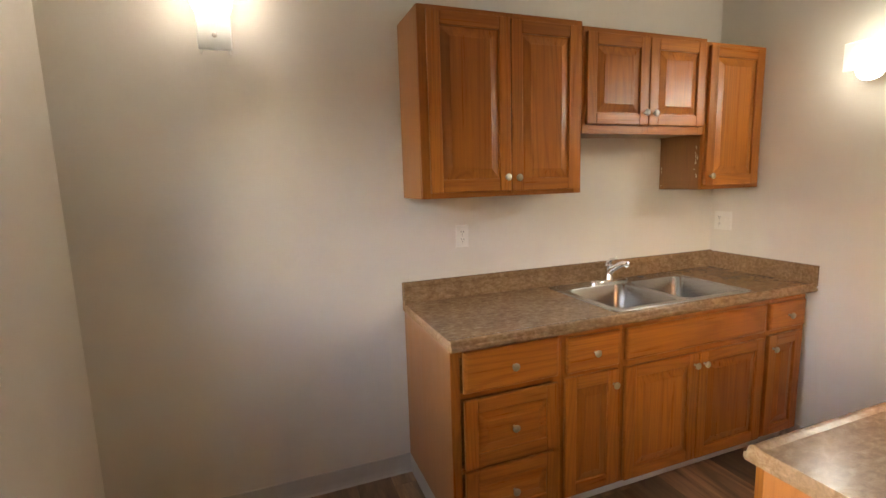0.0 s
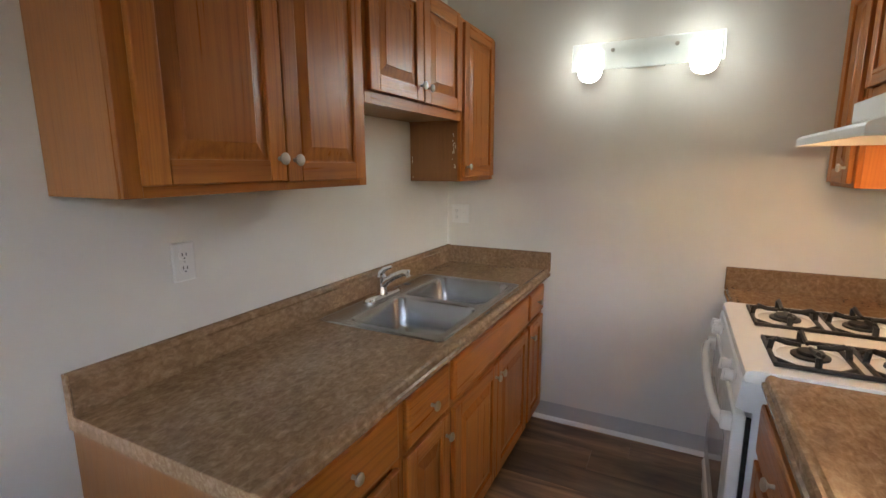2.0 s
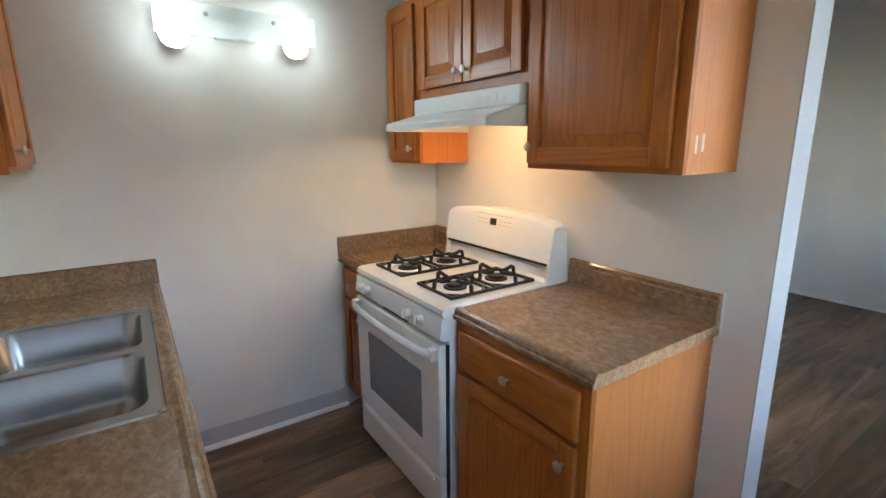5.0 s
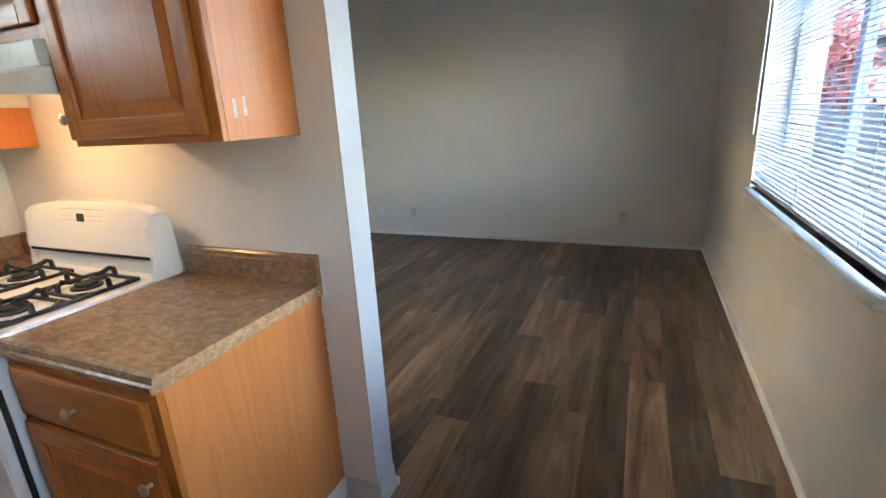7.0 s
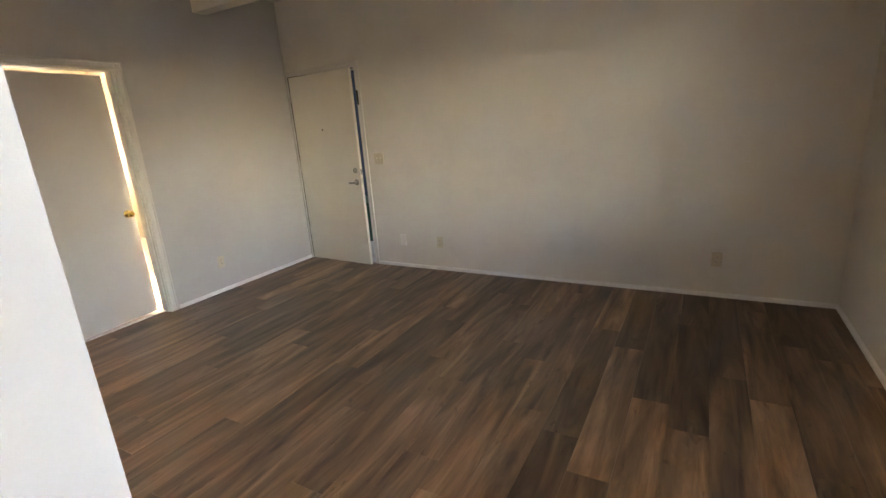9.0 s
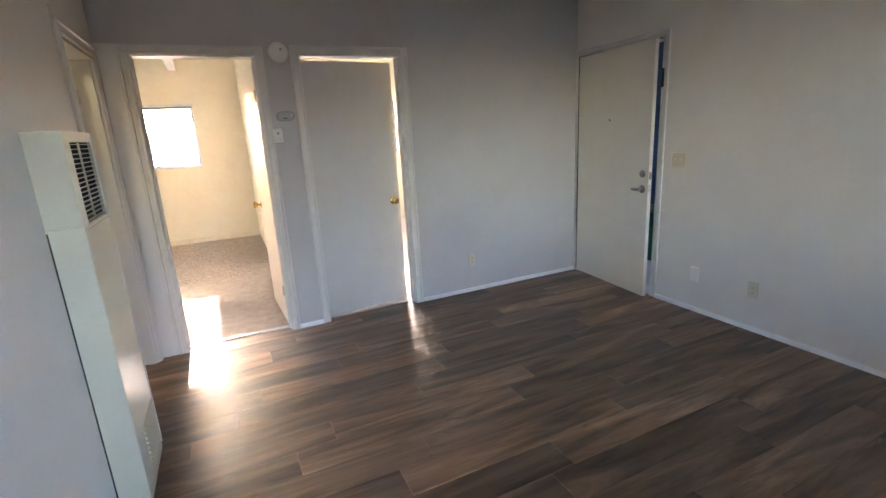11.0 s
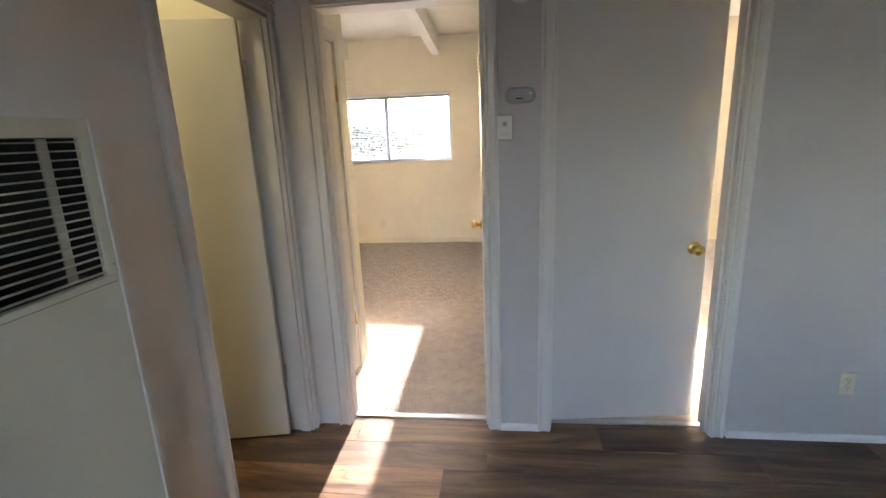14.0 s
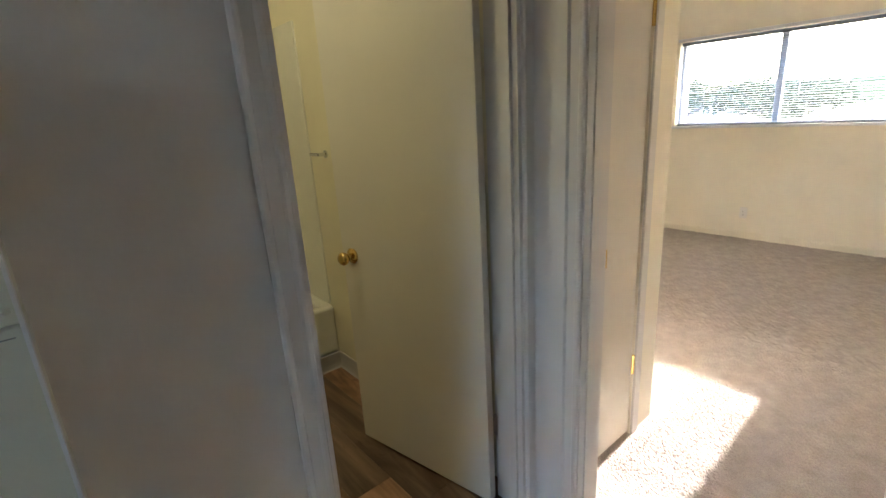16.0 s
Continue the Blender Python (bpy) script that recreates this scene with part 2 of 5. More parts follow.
def glow(name, color, strength):
    m, n, l, b = material(name, 0.3)
    b.inputs["Base Color"].default_value = (0.9, 0.9, 0.88, 1)
    b.inputs["Emission Color"].default_value = (*color, 1)
    b.inputs["Emission Strength"].default_value = strength
    return m


shade_glow = glow("lit_frosted_shade", (0.72, 0.96, 1.0), 0.8)
low_glow = glow("dimly_lit_frosted_shade", (0.78, 0.96, 1.0), 0.36)
hood_glow = glow("hood_lamp_lens", (1.0, 0.66, 0.32), 1.95)
bath_glow = glow("added_bath_lamp_glass", (1.0, 0.95, 0.6), 1.1)


def frosted():
    m, n, l, b = material("frosted_glass_plate", 0.4, 0, 0.5)
    b.inputs["Transmission Weight"].default_value = 0.85
    b.inputs["IOR"].default_value = 1.12
    v = coords(n, l, jitter=False)
    f = noise_tex(n, l, v, 30, 3, 0.5)
    l.new(ramp(n, l, f, [(0.3, (0.86, 0.9, 0.89)), (0.7, (0.93, 0.96, 0.95))]), b.inputs["Base Color"])
    return m


frost = frosted()


def carpet():
    m, n, l, b = material("carpet", 0.95, 0, 0.1)
    v = coords(n, l, jitter=False)
    f = noise_tex(n, l, v, 190, 3, 0.7)
    g = noise_tex(n, l, v, 12, 4, 0.6)
    col = ramp(n, l, f, [(0.3, (0.45, 0.395, 0.35)), (0.5, (0.54, 0.48, 0.43)), (0.7, (0.61, 0.55, 0.495))])
    tone = ramp(n, l, g, [(0.3, (0.84, 0.83, 0.82)), (0.7, (1.08, 1.08, 1.08))])
    col = mix(n, l, col, tone, 1.0, "MULTIPLY")
    l.new(col, b.inputs["Base Color"])
    bump(n, l, b, f, 0.35, 0.002)
    return m


carpet_mat = carpet()

# ---- builders ----


def bm_new():
    return bmesh.new()


def bx(bm, x0, x1, y0, y1, z0, z1, bev=0.0, seg=1):
    """A box, with its edges rounded by bev."""
    m = Matrix.LocRotScale(((x0 + x1) / 2, (y0 + y1) / 2, (z0 + z1) / 2), None, (abs(x1 - x0), abs(y1 - y0), abs(z1 - z0)))
    r = bmesh.ops.create_cube(bm, size=1.0, matrix=m)
    if bev:
        edges = list({e for v in r["verts"] for e in v.link_edges})
        bmesh.ops.bevel(bm, geom=edges, offset=bev, segments=seg, affect="EDGES", profile=0.5)
    return bm


def box(x0, x1, y0, y1, z0, z1, bev=0.0, seg=1):
    return bx(bm_new(), x0, x1, y0, y1, z0, z1, bev, seg)


def lathe(bm, profile, m=None, n=20):
    """A turned form about local z: profile of (radius, z)."""
    m = m or Matrix()
    rings = []
    for r, z in profile:
        rings.append([bm.verts.new(m @ Vector((max(r, 1e-5) * math.cos(2 * math.pi * i / n), max(r, 1e-5) * math.sin(2 * math.pi * i / n), z))) for i in range(n)])
    for a, b in zip(rings, rings[1:]):
        for i in range(n):
            j = (i + 1) % n
            bm.faces.new((a[i], a[j], b[j], b[i]))
    bm.faces.new(list(reversed(rings[0])))
    bm.faces.new(rings[-1])
    return bm


def tube(bm, pts, r, n=10, flat=1.0):
    """A round bar along a line of points."""
    pts = [Vector(p) for p in pts]
    rings = []
    for i, p in enumerate(pts):
        d = (pts[min(i + 1, len(pts) - 1)] - pts[max(i - 1, 0)]).normalized()
        up = Vector((0, 0, 1)) if abs(d.z) < 0.9 else Vector((0, 1, 0))
        a = d.cross(up).normalized()
        c = a.cross(d).normalized()
        rr = r[i] if isinstance(r, (list, tuple)) else r
        rings.append([bm.verts.new(p + a * rr * math.cos(2 * math.pi * k / n) + c * rr * flat * math.sin(2 * math.pi * k / n)) for k in range(n)])
    for a, b in zip(rings, rings[1:]):
        for k in range(n):
            j = (k + 1) % n
            bm.faces.new((a[k], a[j], b[j], b[k]))
    bm.faces.new(list(reversed(rings[0])))
    bm.faces.new(rings[-1])
    return bm


def extrude_profile(bm, prof, axis, a, b):
    """Sweeps a closed profile of (u, v) along an axis from a to b: axis x takes (y, z), y takes (x, z), z takes (x, y)."""
    def at(p, t):
        u, v = p
        return {"x": (t, u, v), "y": (u, t, v), "z": (u, v, t)}[axis]
    va = [bm.verts.new(at(p, a)) for p in prof]
    vb = [bm.verts.new(at(p, b)) for p in prof]
    n = len(prof)
    for i in range(n):
        j = (i + 1) % n
        bm.faces.new((va[i], va[j], vb[j], vb[i]))
    bm.faces.new(list(reversed(va)))
    bm.faces.new(vb)
    return bm


def ring_panel(bm, w, h, rings):
    """Nested rectangles (inset, y) joined from the back to the middle: a moulded panel in the xz plane, facing -y."""
    loops = []
    for ins, y in rings:
        loops.append([bm.verts.new(c) for c in ((ins, y, ins), (w - ins, y, ins), (w - ins, y, h - ins), (ins, y, h - ins))])
    for a, b in zip(loops, loops[1:]):
        for i in range(4):
            j = (i + 1) % 4
            bm.faces.new((a[i], a[j], b[j], b[i]))
    bm.faces.new(list(reversed(loops[0])))
    bm.faces.new(loops[-1])
    return bm


def mesh_of(name, bm, mat, smooth=None):
    bmesh.ops.recalc_face_normals(bm, faces=bm.faces[:])
    me = bpy.data.meshes.new(name)
    bm.to_mesh(me)
    bm.free()
    me.materials.append(mat)
    if smooth:
        me.shade_smooth()
        me.set_sharp_from_angle(angle=radians(smooth))
    return me


def part(name, bm, mat, parent=None, label="", m=None, smooth=None):
    """Links a bmesh as one mesh object under a thing or a part."""
    ob = new(name, mesh_of(name, bm, mat, smooth))
    if m is not None:
        ob.matrix_basis = m
    if parent is not None:
        ob.parent = parent
    if label:
        tagged(ob, label)
    return ob


def thing(name, m, label, category, group=""):
    ob = new(name)
    ob.empty_display_size = 0.1
    ob.matrix_basis = m
    return tagged(ob, label, category, group)


def setting(name, bm, mat, label, category, smooth=None):
    return tagged(part(name, bm, mat, None, "", None, smooth), label, category, "", "structure")


# ---- plan ----
WEST, WEST_K, NORTH, KEND = -0.565, -0.632, 2.215, 2.785
PART_S, PART_N, COL_X = -0.075, 0.047, 0.93
EAST, EAST_B, SOUTH = 4.495, 4.61, -3.872
FAR, TOP, FAR_TOP = 8.80, 2.85, 2.73
BED_N, BED_S = 2.9, -1.10

# ---- structure ----


def wall_x(name, x0, x1, y0, y1, z1, mat, label, holes=()):
    """A wall that runs along y, with holes (ya, yb, za, zb) cut through it."""
    bm = bm_new()
    y = y0
    for ya, yb, za, zb in sorted(holes):
        if ya > y:
            bx(bm, x0, x1, y, ya, 0, z1)
        if za > 0:
            bx(bm, x0, x1, ya, yb, 0, za)
        if zb < z1:
            bx(bm, x0, x1, ya, yb, zb, z1)
        y = yb
    if y1 > y:
        bx(bm, x0, x1, y, y1, 0, z1)
    return setting(name, bm, mat, label, "wall")


def wall_y(name, y0, y1, x0, x1, z1, mat, label, holes=()):
    """A wall that runs along x, with holes (xa, xb, za, zb)."""
    bm = bm_new()
    x = x0
    for xa, xb, za, zb in sorted(holes):
        if xa > x:
            bx(bm, x, xa, y0, y1, 0, z1)
        if za > 0:
            bx(bm, xa, xb, y0, y1, 0, za)
        if zb < z1:
            bx(bm, xa, xb, y0, y1, zb, z1)
        x = xb
    if x1 > x:
        bx(bm, x, x1, y0, y1, 0, z1)
    return setting(name, bm, mat, label, "wall")


WIN_L = (-2.1, -0.27, 0.92, 2.38)
BEDDOOR = (-1.012, -0.24, 0, 2.07)
ROOMDOOR = (-2.09, -1.29, 0, 2.085)
BATHDOOR = (3.712, 4.445, 0, 2.03)
FRONT = (3.505, 4.468, 0, 2.10)
# Unseen window, sized to bring bluish west daylight into the kitchen.
WIN_K_FILL = (1.02, 1.52, 1.15, 2.1)
WIN_B = (-0.435, 1.375, 1.17, 2.03)
WIN_S = (-3.6, -2.09, 1.17, 2.03)

wall_west = wall_x("wall_west", -0.85, WEST, -4.022, 0.55, TOP, wall_paint, "ivory painted living room wall with a window", [WIN_L])
wall_west_kitchen = wall_x("wall_west_kitchen", -0.85, WEST_K, 0.55, 2.33, TOP, wall_paint, "ivory painted kitchen side wall with an added unseen window", [WIN_K_FILL])
wall_north = wall_y("wall_north", NORTH, 2.33, WEST_K, KEND, TOP, wall_paint, "ivory painted wall behind the kitchen sink")
wall_kitchen_end = wall_x("wall_kitchen_end", KEND, 2.91, PART_N, 2.33, TOP, wall_paint, "ivory painted end wall of the galley kitchen")
wall_partition = wall_y("wall_partition", PART_S, PART_N, COL_X, EAST, TOP, peel_paint, "ivory painted partition between kitchen and living room", [BATHDOOR])
setting("wall_end_facing", box(COL_X - 0.004, COL_X, PART_S, PART_N, 0, TOP), column_shade_paint, "partition wall end, its white paint darkened for shade", "wall")
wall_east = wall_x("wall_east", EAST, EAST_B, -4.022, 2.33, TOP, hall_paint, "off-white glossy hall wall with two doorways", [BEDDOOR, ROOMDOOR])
wall_south = wall_y("wall_south", -4.022, SOUTH, WEST, EAST, TOP, wall_paint, "ivory painted wall with the front door", [FRONT])
# bathroom
wall_bath_west = wall_x("wall_bath_west", 2.96, 3.079, PART_N, 2.33, TOP, bath_paint, "yellowish bathroom side wall")
wall_bath_north = wall_y("wall_bath_north", 2.29, 2.41, 3.079, EAST - 0.004, TOP, bath_paint, "yellowish wall behind the bathtub")
wall_bath_east = setting("wall_bath_east", box(EAST - 0.004, EAST, PART_N, 2.29, 0, TOP), bath_paint, "yellowish bathroom wall beside the tub", "wall")
# bedroom and the room beside it
wall_far = wall_x("wall_far", FAR, 9.1, -4.1, 3.05, 3.3, cream_paint, "cream painted bedroom wall with a wide window", [WIN_B, WIN_S])
wall_bed_north = wall_y("wall_bed_north", BED_N, 3.05, EAST_B, FAR, 3.3, cream_paint, "cream painted bedroom side wall")
wall_bed_south = wall_y("wall_bed_south", BED_S - 0.1, BED_S, EAST_B, FAR, 3.3, cream_paint, "cream painted wall between two bedrooms")
wall_room_south = wall_y("wall_room_south", -4.1, -3.98, EAST_B, FAR, 3.3, cream_paint, "cream painted side wall of the second bedroom")
wall_bed_west = wall_x("wall_bed_west", EAST_B, EAST_B + 0.004, -3.98, BED_N, 3.3, cream_paint, "cream painted bedroom wall around the doorway", [BEDDOOR, ROOMDOOR])
wall_closet = wall_y("wall_closet", -0.13, -0.01, EAST_B + 0.004, 5.30, 3.3, cream_paint, "cream painted closet wall beside the bedroom door", [(4.67, 5.105, 0, 2.03)])
wall_closet_end = wall_x("wall_closet_end", 5.18, 5.30, -0.01, BED_N, 3.3, cream_paint, "cream painted end of the closet")

setting("ceiling", box(-0.85, EAST_B, -4.022, 2.33, TOP, TOP + 0.12), ceil_paint, "white painted ceiling", "ceiling")
setting("ceiling_beam", box(WEST, EAST, -3.01, -2.87, 2.6, TOP - 0.002, 0.006), ceil_paint, "white painted wooden ceiling beam", "beam")


def sloped(z_at_far, rise, thick):
    bm = bm_new()
    za, zb = z_at_far + rise * (FAR - EAST_B), z_at_far
    extrude_profile(bm, [(EAST_B, za), (9.1, zb), (9.1, zb + thick), (EAST_B, za + thick)], "y", -4.1, 3.05)
    return bm


SLOPE = 0.06
setting("ceiling_bedroom", sloped(FAR_TOP, SLOPE, 0.12), ceil_paint, "white painted sloping bedroom ceiling", "ceiling")
for yb in (-0.27, 0.95, 2.17):
    bm = bm_new()
    za = FAR_TOP + SLOPE * (FAR - EAST_B)
    extrude_profile(bm, [(EAST_B + 0.01, za - 0.22), (FAR, FAR_TOP - 0.22), (FAR, FAR_TOP), (EAST_B + 0.01, za)], "y", yb - 0.05, yb + 0.05)
    setting("ceiling_beam", bm, ceil_paint, "white painted sloping bedroom ceiling beam", "beam")

floor = setting("floor", box(-0.85, EAST_B - 0.05, -4.022, 2.33, -0.1, -0.006), black_gap, "dark wood-look vinyl plank floor", "floor")
carpet_base = setting("floor_bedroom", box(EAST_B - 0.05, 9.1, -4.1, 3.05, -0.1, -0.002), carpet_mat, "beige carpet base in the bedrooms", "floor")


def pile(x0, x1, y0, y1, step, depth):
    """A field of uneven carpet pile."""
    nx, ny = int((x1 - x0) / step), int((y1 - y0) / step)
    gx, gy = np.meshgrid(np.linspace(x0, x1, nx + 1), np.linspace(y0, y1, ny + 1), indexing="ij")
    rng = np.random.RandomState(4)
    z = 0.004 + depth * rng.rand(*gx.shape)
    low = rng.rand(nx // 6 + 2, ny // 6 + 2)
    z += 0.25 * depth * low[np.arange(nx + 1)[:, None] // 6, np.arange(ny + 1)[None, :] // 6]
    jx = gx + (rng.rand(*gx.shape) - 0.5) * step * 0.8
    jy = gy + (rng.rand(*gx.shape) - 0.5) * step * 0.8
    co = np.stack([np.clip(jx, x0, x1), np.clip(jy, y0, y1), z], -1).reshape(-1, 3)
    i = np.arange(nx)[:, None] * (ny + 1) + np.arange(ny)[None, :]
    f = np.stack([i, i + ny + 1, i + ny + 2, i + 1], -1).reshape(-1, 4)
    me = bpy.data.meshes.new("carpet_pile")
    me.from_pydata(co.tolist(), [], f.tolist())
    me.materials.append(carpet_mat)
    return me


near_pile = tagged(new("carpet_pile", pile(4.6, 6.4, BED_S, 0.6, 0.006, 0.004)), "beige cut-pile bedroom carpet", "", "", "stuff")
near_pile.parent = carpet_base
far_pile = tagged(new("carpet_pile", pile(6.4, FAR, BED_S, 2.9, 0.02, 0.008)), "beige cut-pile bedroom carpet", "", "", "stuff")
far_pile.parent = carpet_base

# base strips
bm = bm_new()
extrude_profile(bm, [(SOUTH + 0.016, 0), (SOUTH + 0.016, 0.026), (SOUTH + 0.01, 0.034), (SOUTH, 0.034), (SOUTH, 0)], "x", WEST, 3.462)
setting("baseboard_south", bm, white_base, "low white base strip", "baseboard")
bm = bm_new()
extrude_profile(bm, [(WEST + 0.016, 0), (WEST + 0.016, 0.026), (WEST + 0.01, 0.034), (WEST, 0.034), (WEST, 0)], "y", SOUTH + 0.012, 0.5)
setting("baseboard_west", bm, white_base, "low white base strip under the window", "baseboard")
bm = bm_new()
extrude_profile(bm, [(EAST - 0.016, 0), (EAST - 0.016, 0.026), (EAST - 0.01, 0.034), (EAST, 0.034), (EAST, 0)], "y", SOUTH + 0.012, ROOMDOOR[0] - 0.06)
setting("baseboard_east", bm, white_base, "low white base strip", "baseboard")
bm = bm_new()
extrude_profile(bm, [(EAST - 0.016, 0), (EAST - 0.016, 0.026), (EAST - 0.01, 0.034), (EAST, 0.034), (EAST, 0)], "y", -1.245, -1.055)
setting("baseboard_between", bm, white_base, "short white base strip between doorways", "baseboard")
COVE = [(0.016, 0), (0.008, 0.008), (0.004, 0.03), (0.003, 0.098), (0, 0.1), (0, 0)]
bm = bm_new()
extrude_profile(bm, [(KEND - a, z) for a, z in COVE], "y", 0.66, 1.66)
setting("baseboard_kitchen_end", bm, vinyl_base, "grey vinyl cove base", "baseboard")
bm = bm_new()
extrude_profile(bm, [(NORTH - a, z) for a, z in COVE], "x", WEST_K, 0.72)
setting("baseboard_north", bm, vinyl_base, "grey vinyl cove base", "baseboard")
bm = bm_new()
extrude_profile(bm, [(WEST_K + a, z) for a, z in COVE], "y", 0.57, NORTH - 0.016)
setting("baseboard_kitchen_west", bm, vinyl_base, "grey vinyl cove base", "baseboard")
bm = bm_new()
extrude_profile(bm, [(KEND - 0.014 - a, z) for a, z in ((0, 0), (0.02, 0), (0.019, 0.009), (0.012, 0.018), (0, 0.02))], "y", 0.7, 1.66)
setting("baseboard_shoe", bm, white_base, "thin white shoe strip along the cove base", "baseboard")
bm = bm_new()
extrude_profile(bm, [(COL_X - 0.004 - a, z) for a, z in COVE], "y", PART_S - 0.004, PART_N + 0.004)
extrude_profile(bm, [(PART_N + a, z) for a, z in COVE], "x", COL_X - 0.018, 1.07)
bx(bm, COL_X - 0.024, COL_X + 0.03, PART_S - 0.012, PART_S + 0.0, 0, 0.035, 0.003)
setting("baseboard_column", bm, vinyl_base, "grey vinyl cove base wrapped round the wall end", "baseboard")
bm = bm_new()
extrude_profile(bm, [(FAR - 0.012, 0.0), (FAR - 0.012, 0.06), (FAR - 0.005, 0.075), (FAR, 0.075), (FAR, 0)], "y", BED_S, BED_N)
setting("baseboard_bedroom", bm, cream_paint, "cream painted bedroom baseboard", "baseboard")
bm = bm_new()
bx(bm, EAST_B - 0.05, EAST_B - 0.012, BEDDOOR[0], BEDDOOR[1], -0.004, 0.008, 0.003)
setting("threshold", bm, aluminium, "thin metal carpet strip in the doorway", "threshold")
bm = bm_new()
bx(bm, EAST_B - 0.05, EAST_B - 0.012, ROOMDOOR[0], ROOMDOOR[1], -0.004, 0.008, 0.003)
setting("threshold", bm, aluminium, "thin metal carpet strip in the doorway", "threshold")

# ---- door casings ----
CASING = [(0, 0), (0.012, 0), (0.016, 0.004), (0.016, 0.012), (0.011, 0.018), (0.011, 0.044), (0.018, 0.05), (0.018, 0.058), (0.012, 0.062), (0, 0.062)]


def casing_east(name, y0, y1, z1, label):
    """Moulded casing and jambs on the hall wall's doorways; the profile's wide edge lies outside."""
    bm = bm_new()
    x = EAST
    extrude_profile(bm, [(x - d, y0 + 0.014 - w) for d, w in CASING], "z", 0, z1 + 0.048)
    extrude_profile(bm, [(x - d, y1 - 0.014 + w) for d, w in CASING], "z", 0, z1 + 0.048)
    extrude_profile(bm, [(x - d * 1.06, z1 - 0.014 + w) for d, w in CASING], "y", y0 - 0.048, y1 + 0.048)
    # jambs and stops
    bx(bm, x - 0.001, EAST_B + 0.006, y0 - 0.001, y0 + 0.02, 0, z1)
    bx(bm, x - 0.001, EAST_B + 0.006, y1 - 0.02, y1 + 0.001, 0, z1)
    bx(bm, x - 0.001, EAST_B + 0.006, y0, y1, z1 - 0.02, z1 + 0.001)
    bx(bm, x + 0.03, x + 0.07, y0 + 0.02, y0 + 0.03, 0, z1 - 0.02)
    bx(bm, x + 0.03, x + 0.07, y1 - 0.026, y1 - 0.02, 0, z1 - 0.02)
    return setting(name, bm, trim_paint, label, "door frame")


casing_east("door_frame_1", BEDDOOR[0], BEDDOOR[1], BEDDOOR[3], "white painted casing of the open bedroom doorway")
casing_east("door_frame_2", ROOMDOOR[0], ROOMDOOR[1], ROOMDOOR[3], "white painted casing round the ajar door")
bm = bm_new()
x0, x1, z1, y = BATHDOOR[0], BATHDOOR[1], BATHDOOR[3], PART_S
extrude_profile(bm, [(x0 + 0.004 - w, y - d) for d, w in CASING], "z", 0, z1 + 0.058)
extrude_profile(bm, [(x1 - 0.004 + w, y - d) for d, w in CASING], "z", 0, z1 + 0.058)
extrude_profile(bm, [(y - d * 1.06, z1 - 0.004 + w) for d, w in CASING], "x", x0 - 0.058, x1 + 0.058)
bx(bm, x0 - 0.001, x0 + 0.02, y - 0.001, PART_N + 0.004, 0, z1)
bx(bm, x1 - 0.02, x1 + 0.001, y - 0.001, PART_N + 0.004, 0, z1)
bx(bm, x0, x1, y - 0.001, PART_N + 0.004, z1 - 0.02, z1 + 0.001)
bx(bm, x1 - 0.032, x1 - 0.02, y + 0.02, y + 0.065, 0, z1 - 0.02)
setting("door_frame_3", bm, trim_paint, "white painted casing of the bathroom doorway", "door frame")
# flat board that fills the corner between the two doorways
setting("trim_corner_board", box(EAST - 0.007, EAST, -0.191, PART_S - 0.0, 0, 2.12, 0.002), trim_paint, "white painted board in the corner between doorways", "trim")
bm = bm_new()
extrude_profile(bm, [(FRONT[0] + 0.004 - w * 0.75, SOUTH + d * 0.8) for d, w in CASING], "z", 0, FRONT[3] + 0.04)
extrude_profile(bm, [(FRONT[1] - 0.004 + w * 0.75, SOUTH + d * 0.8) for d, w in CASING], "z", 0, FRONT[3] + 0.04)
extrude_profile(bm, [(SOUTH + d * 0.85, FRONT[3] - 0.004 + w * 0.75) for d, w in CASING], "x", FRONT[0] - 0.04, FRONT[1] + 0.04)
bx(bm, FRONT[0] - 0.001, FRONT[0] + 0.02, -4.022, SOUTH + 0.001, 0, FRONT[3])
bx(bm, FRONT[1] - 0.02, FRONT[1] + 0.001, -4.022, SOUTH + 0.001, 0, FRONT[3])
bx(bm, FRONT[0], FRONT[1], -4.022, SOUTH + 0.001, FRONT[3] - 0.02, FRONT[3] + 0.001)
setting("door_frame_4", bm, trim_paint, "white painted frame of the front door", "door frame")
setting("threshold", box(FRONT[0], FRONT[1], -4.022, SOUTH - 0.0, -0.004, 0.014, 0.004), aluminium, "worn metal threshold of the front door", "threshold")


# ---- doors ----
def knob_z(bm, m, r=0.027):
    """A turned door knob whose axis is local z."""
    return lathe(bm, [(0.032, 0), (0.033, 0.004), (0.028, 0.009), (0.012, 0.013), (0.011, 0.03), (r * 0.8, 0.036), (r, 0.046), (r, 0.056), (r * 0.75, 0.064), (r * 0.35, 0.067)], m, 24)


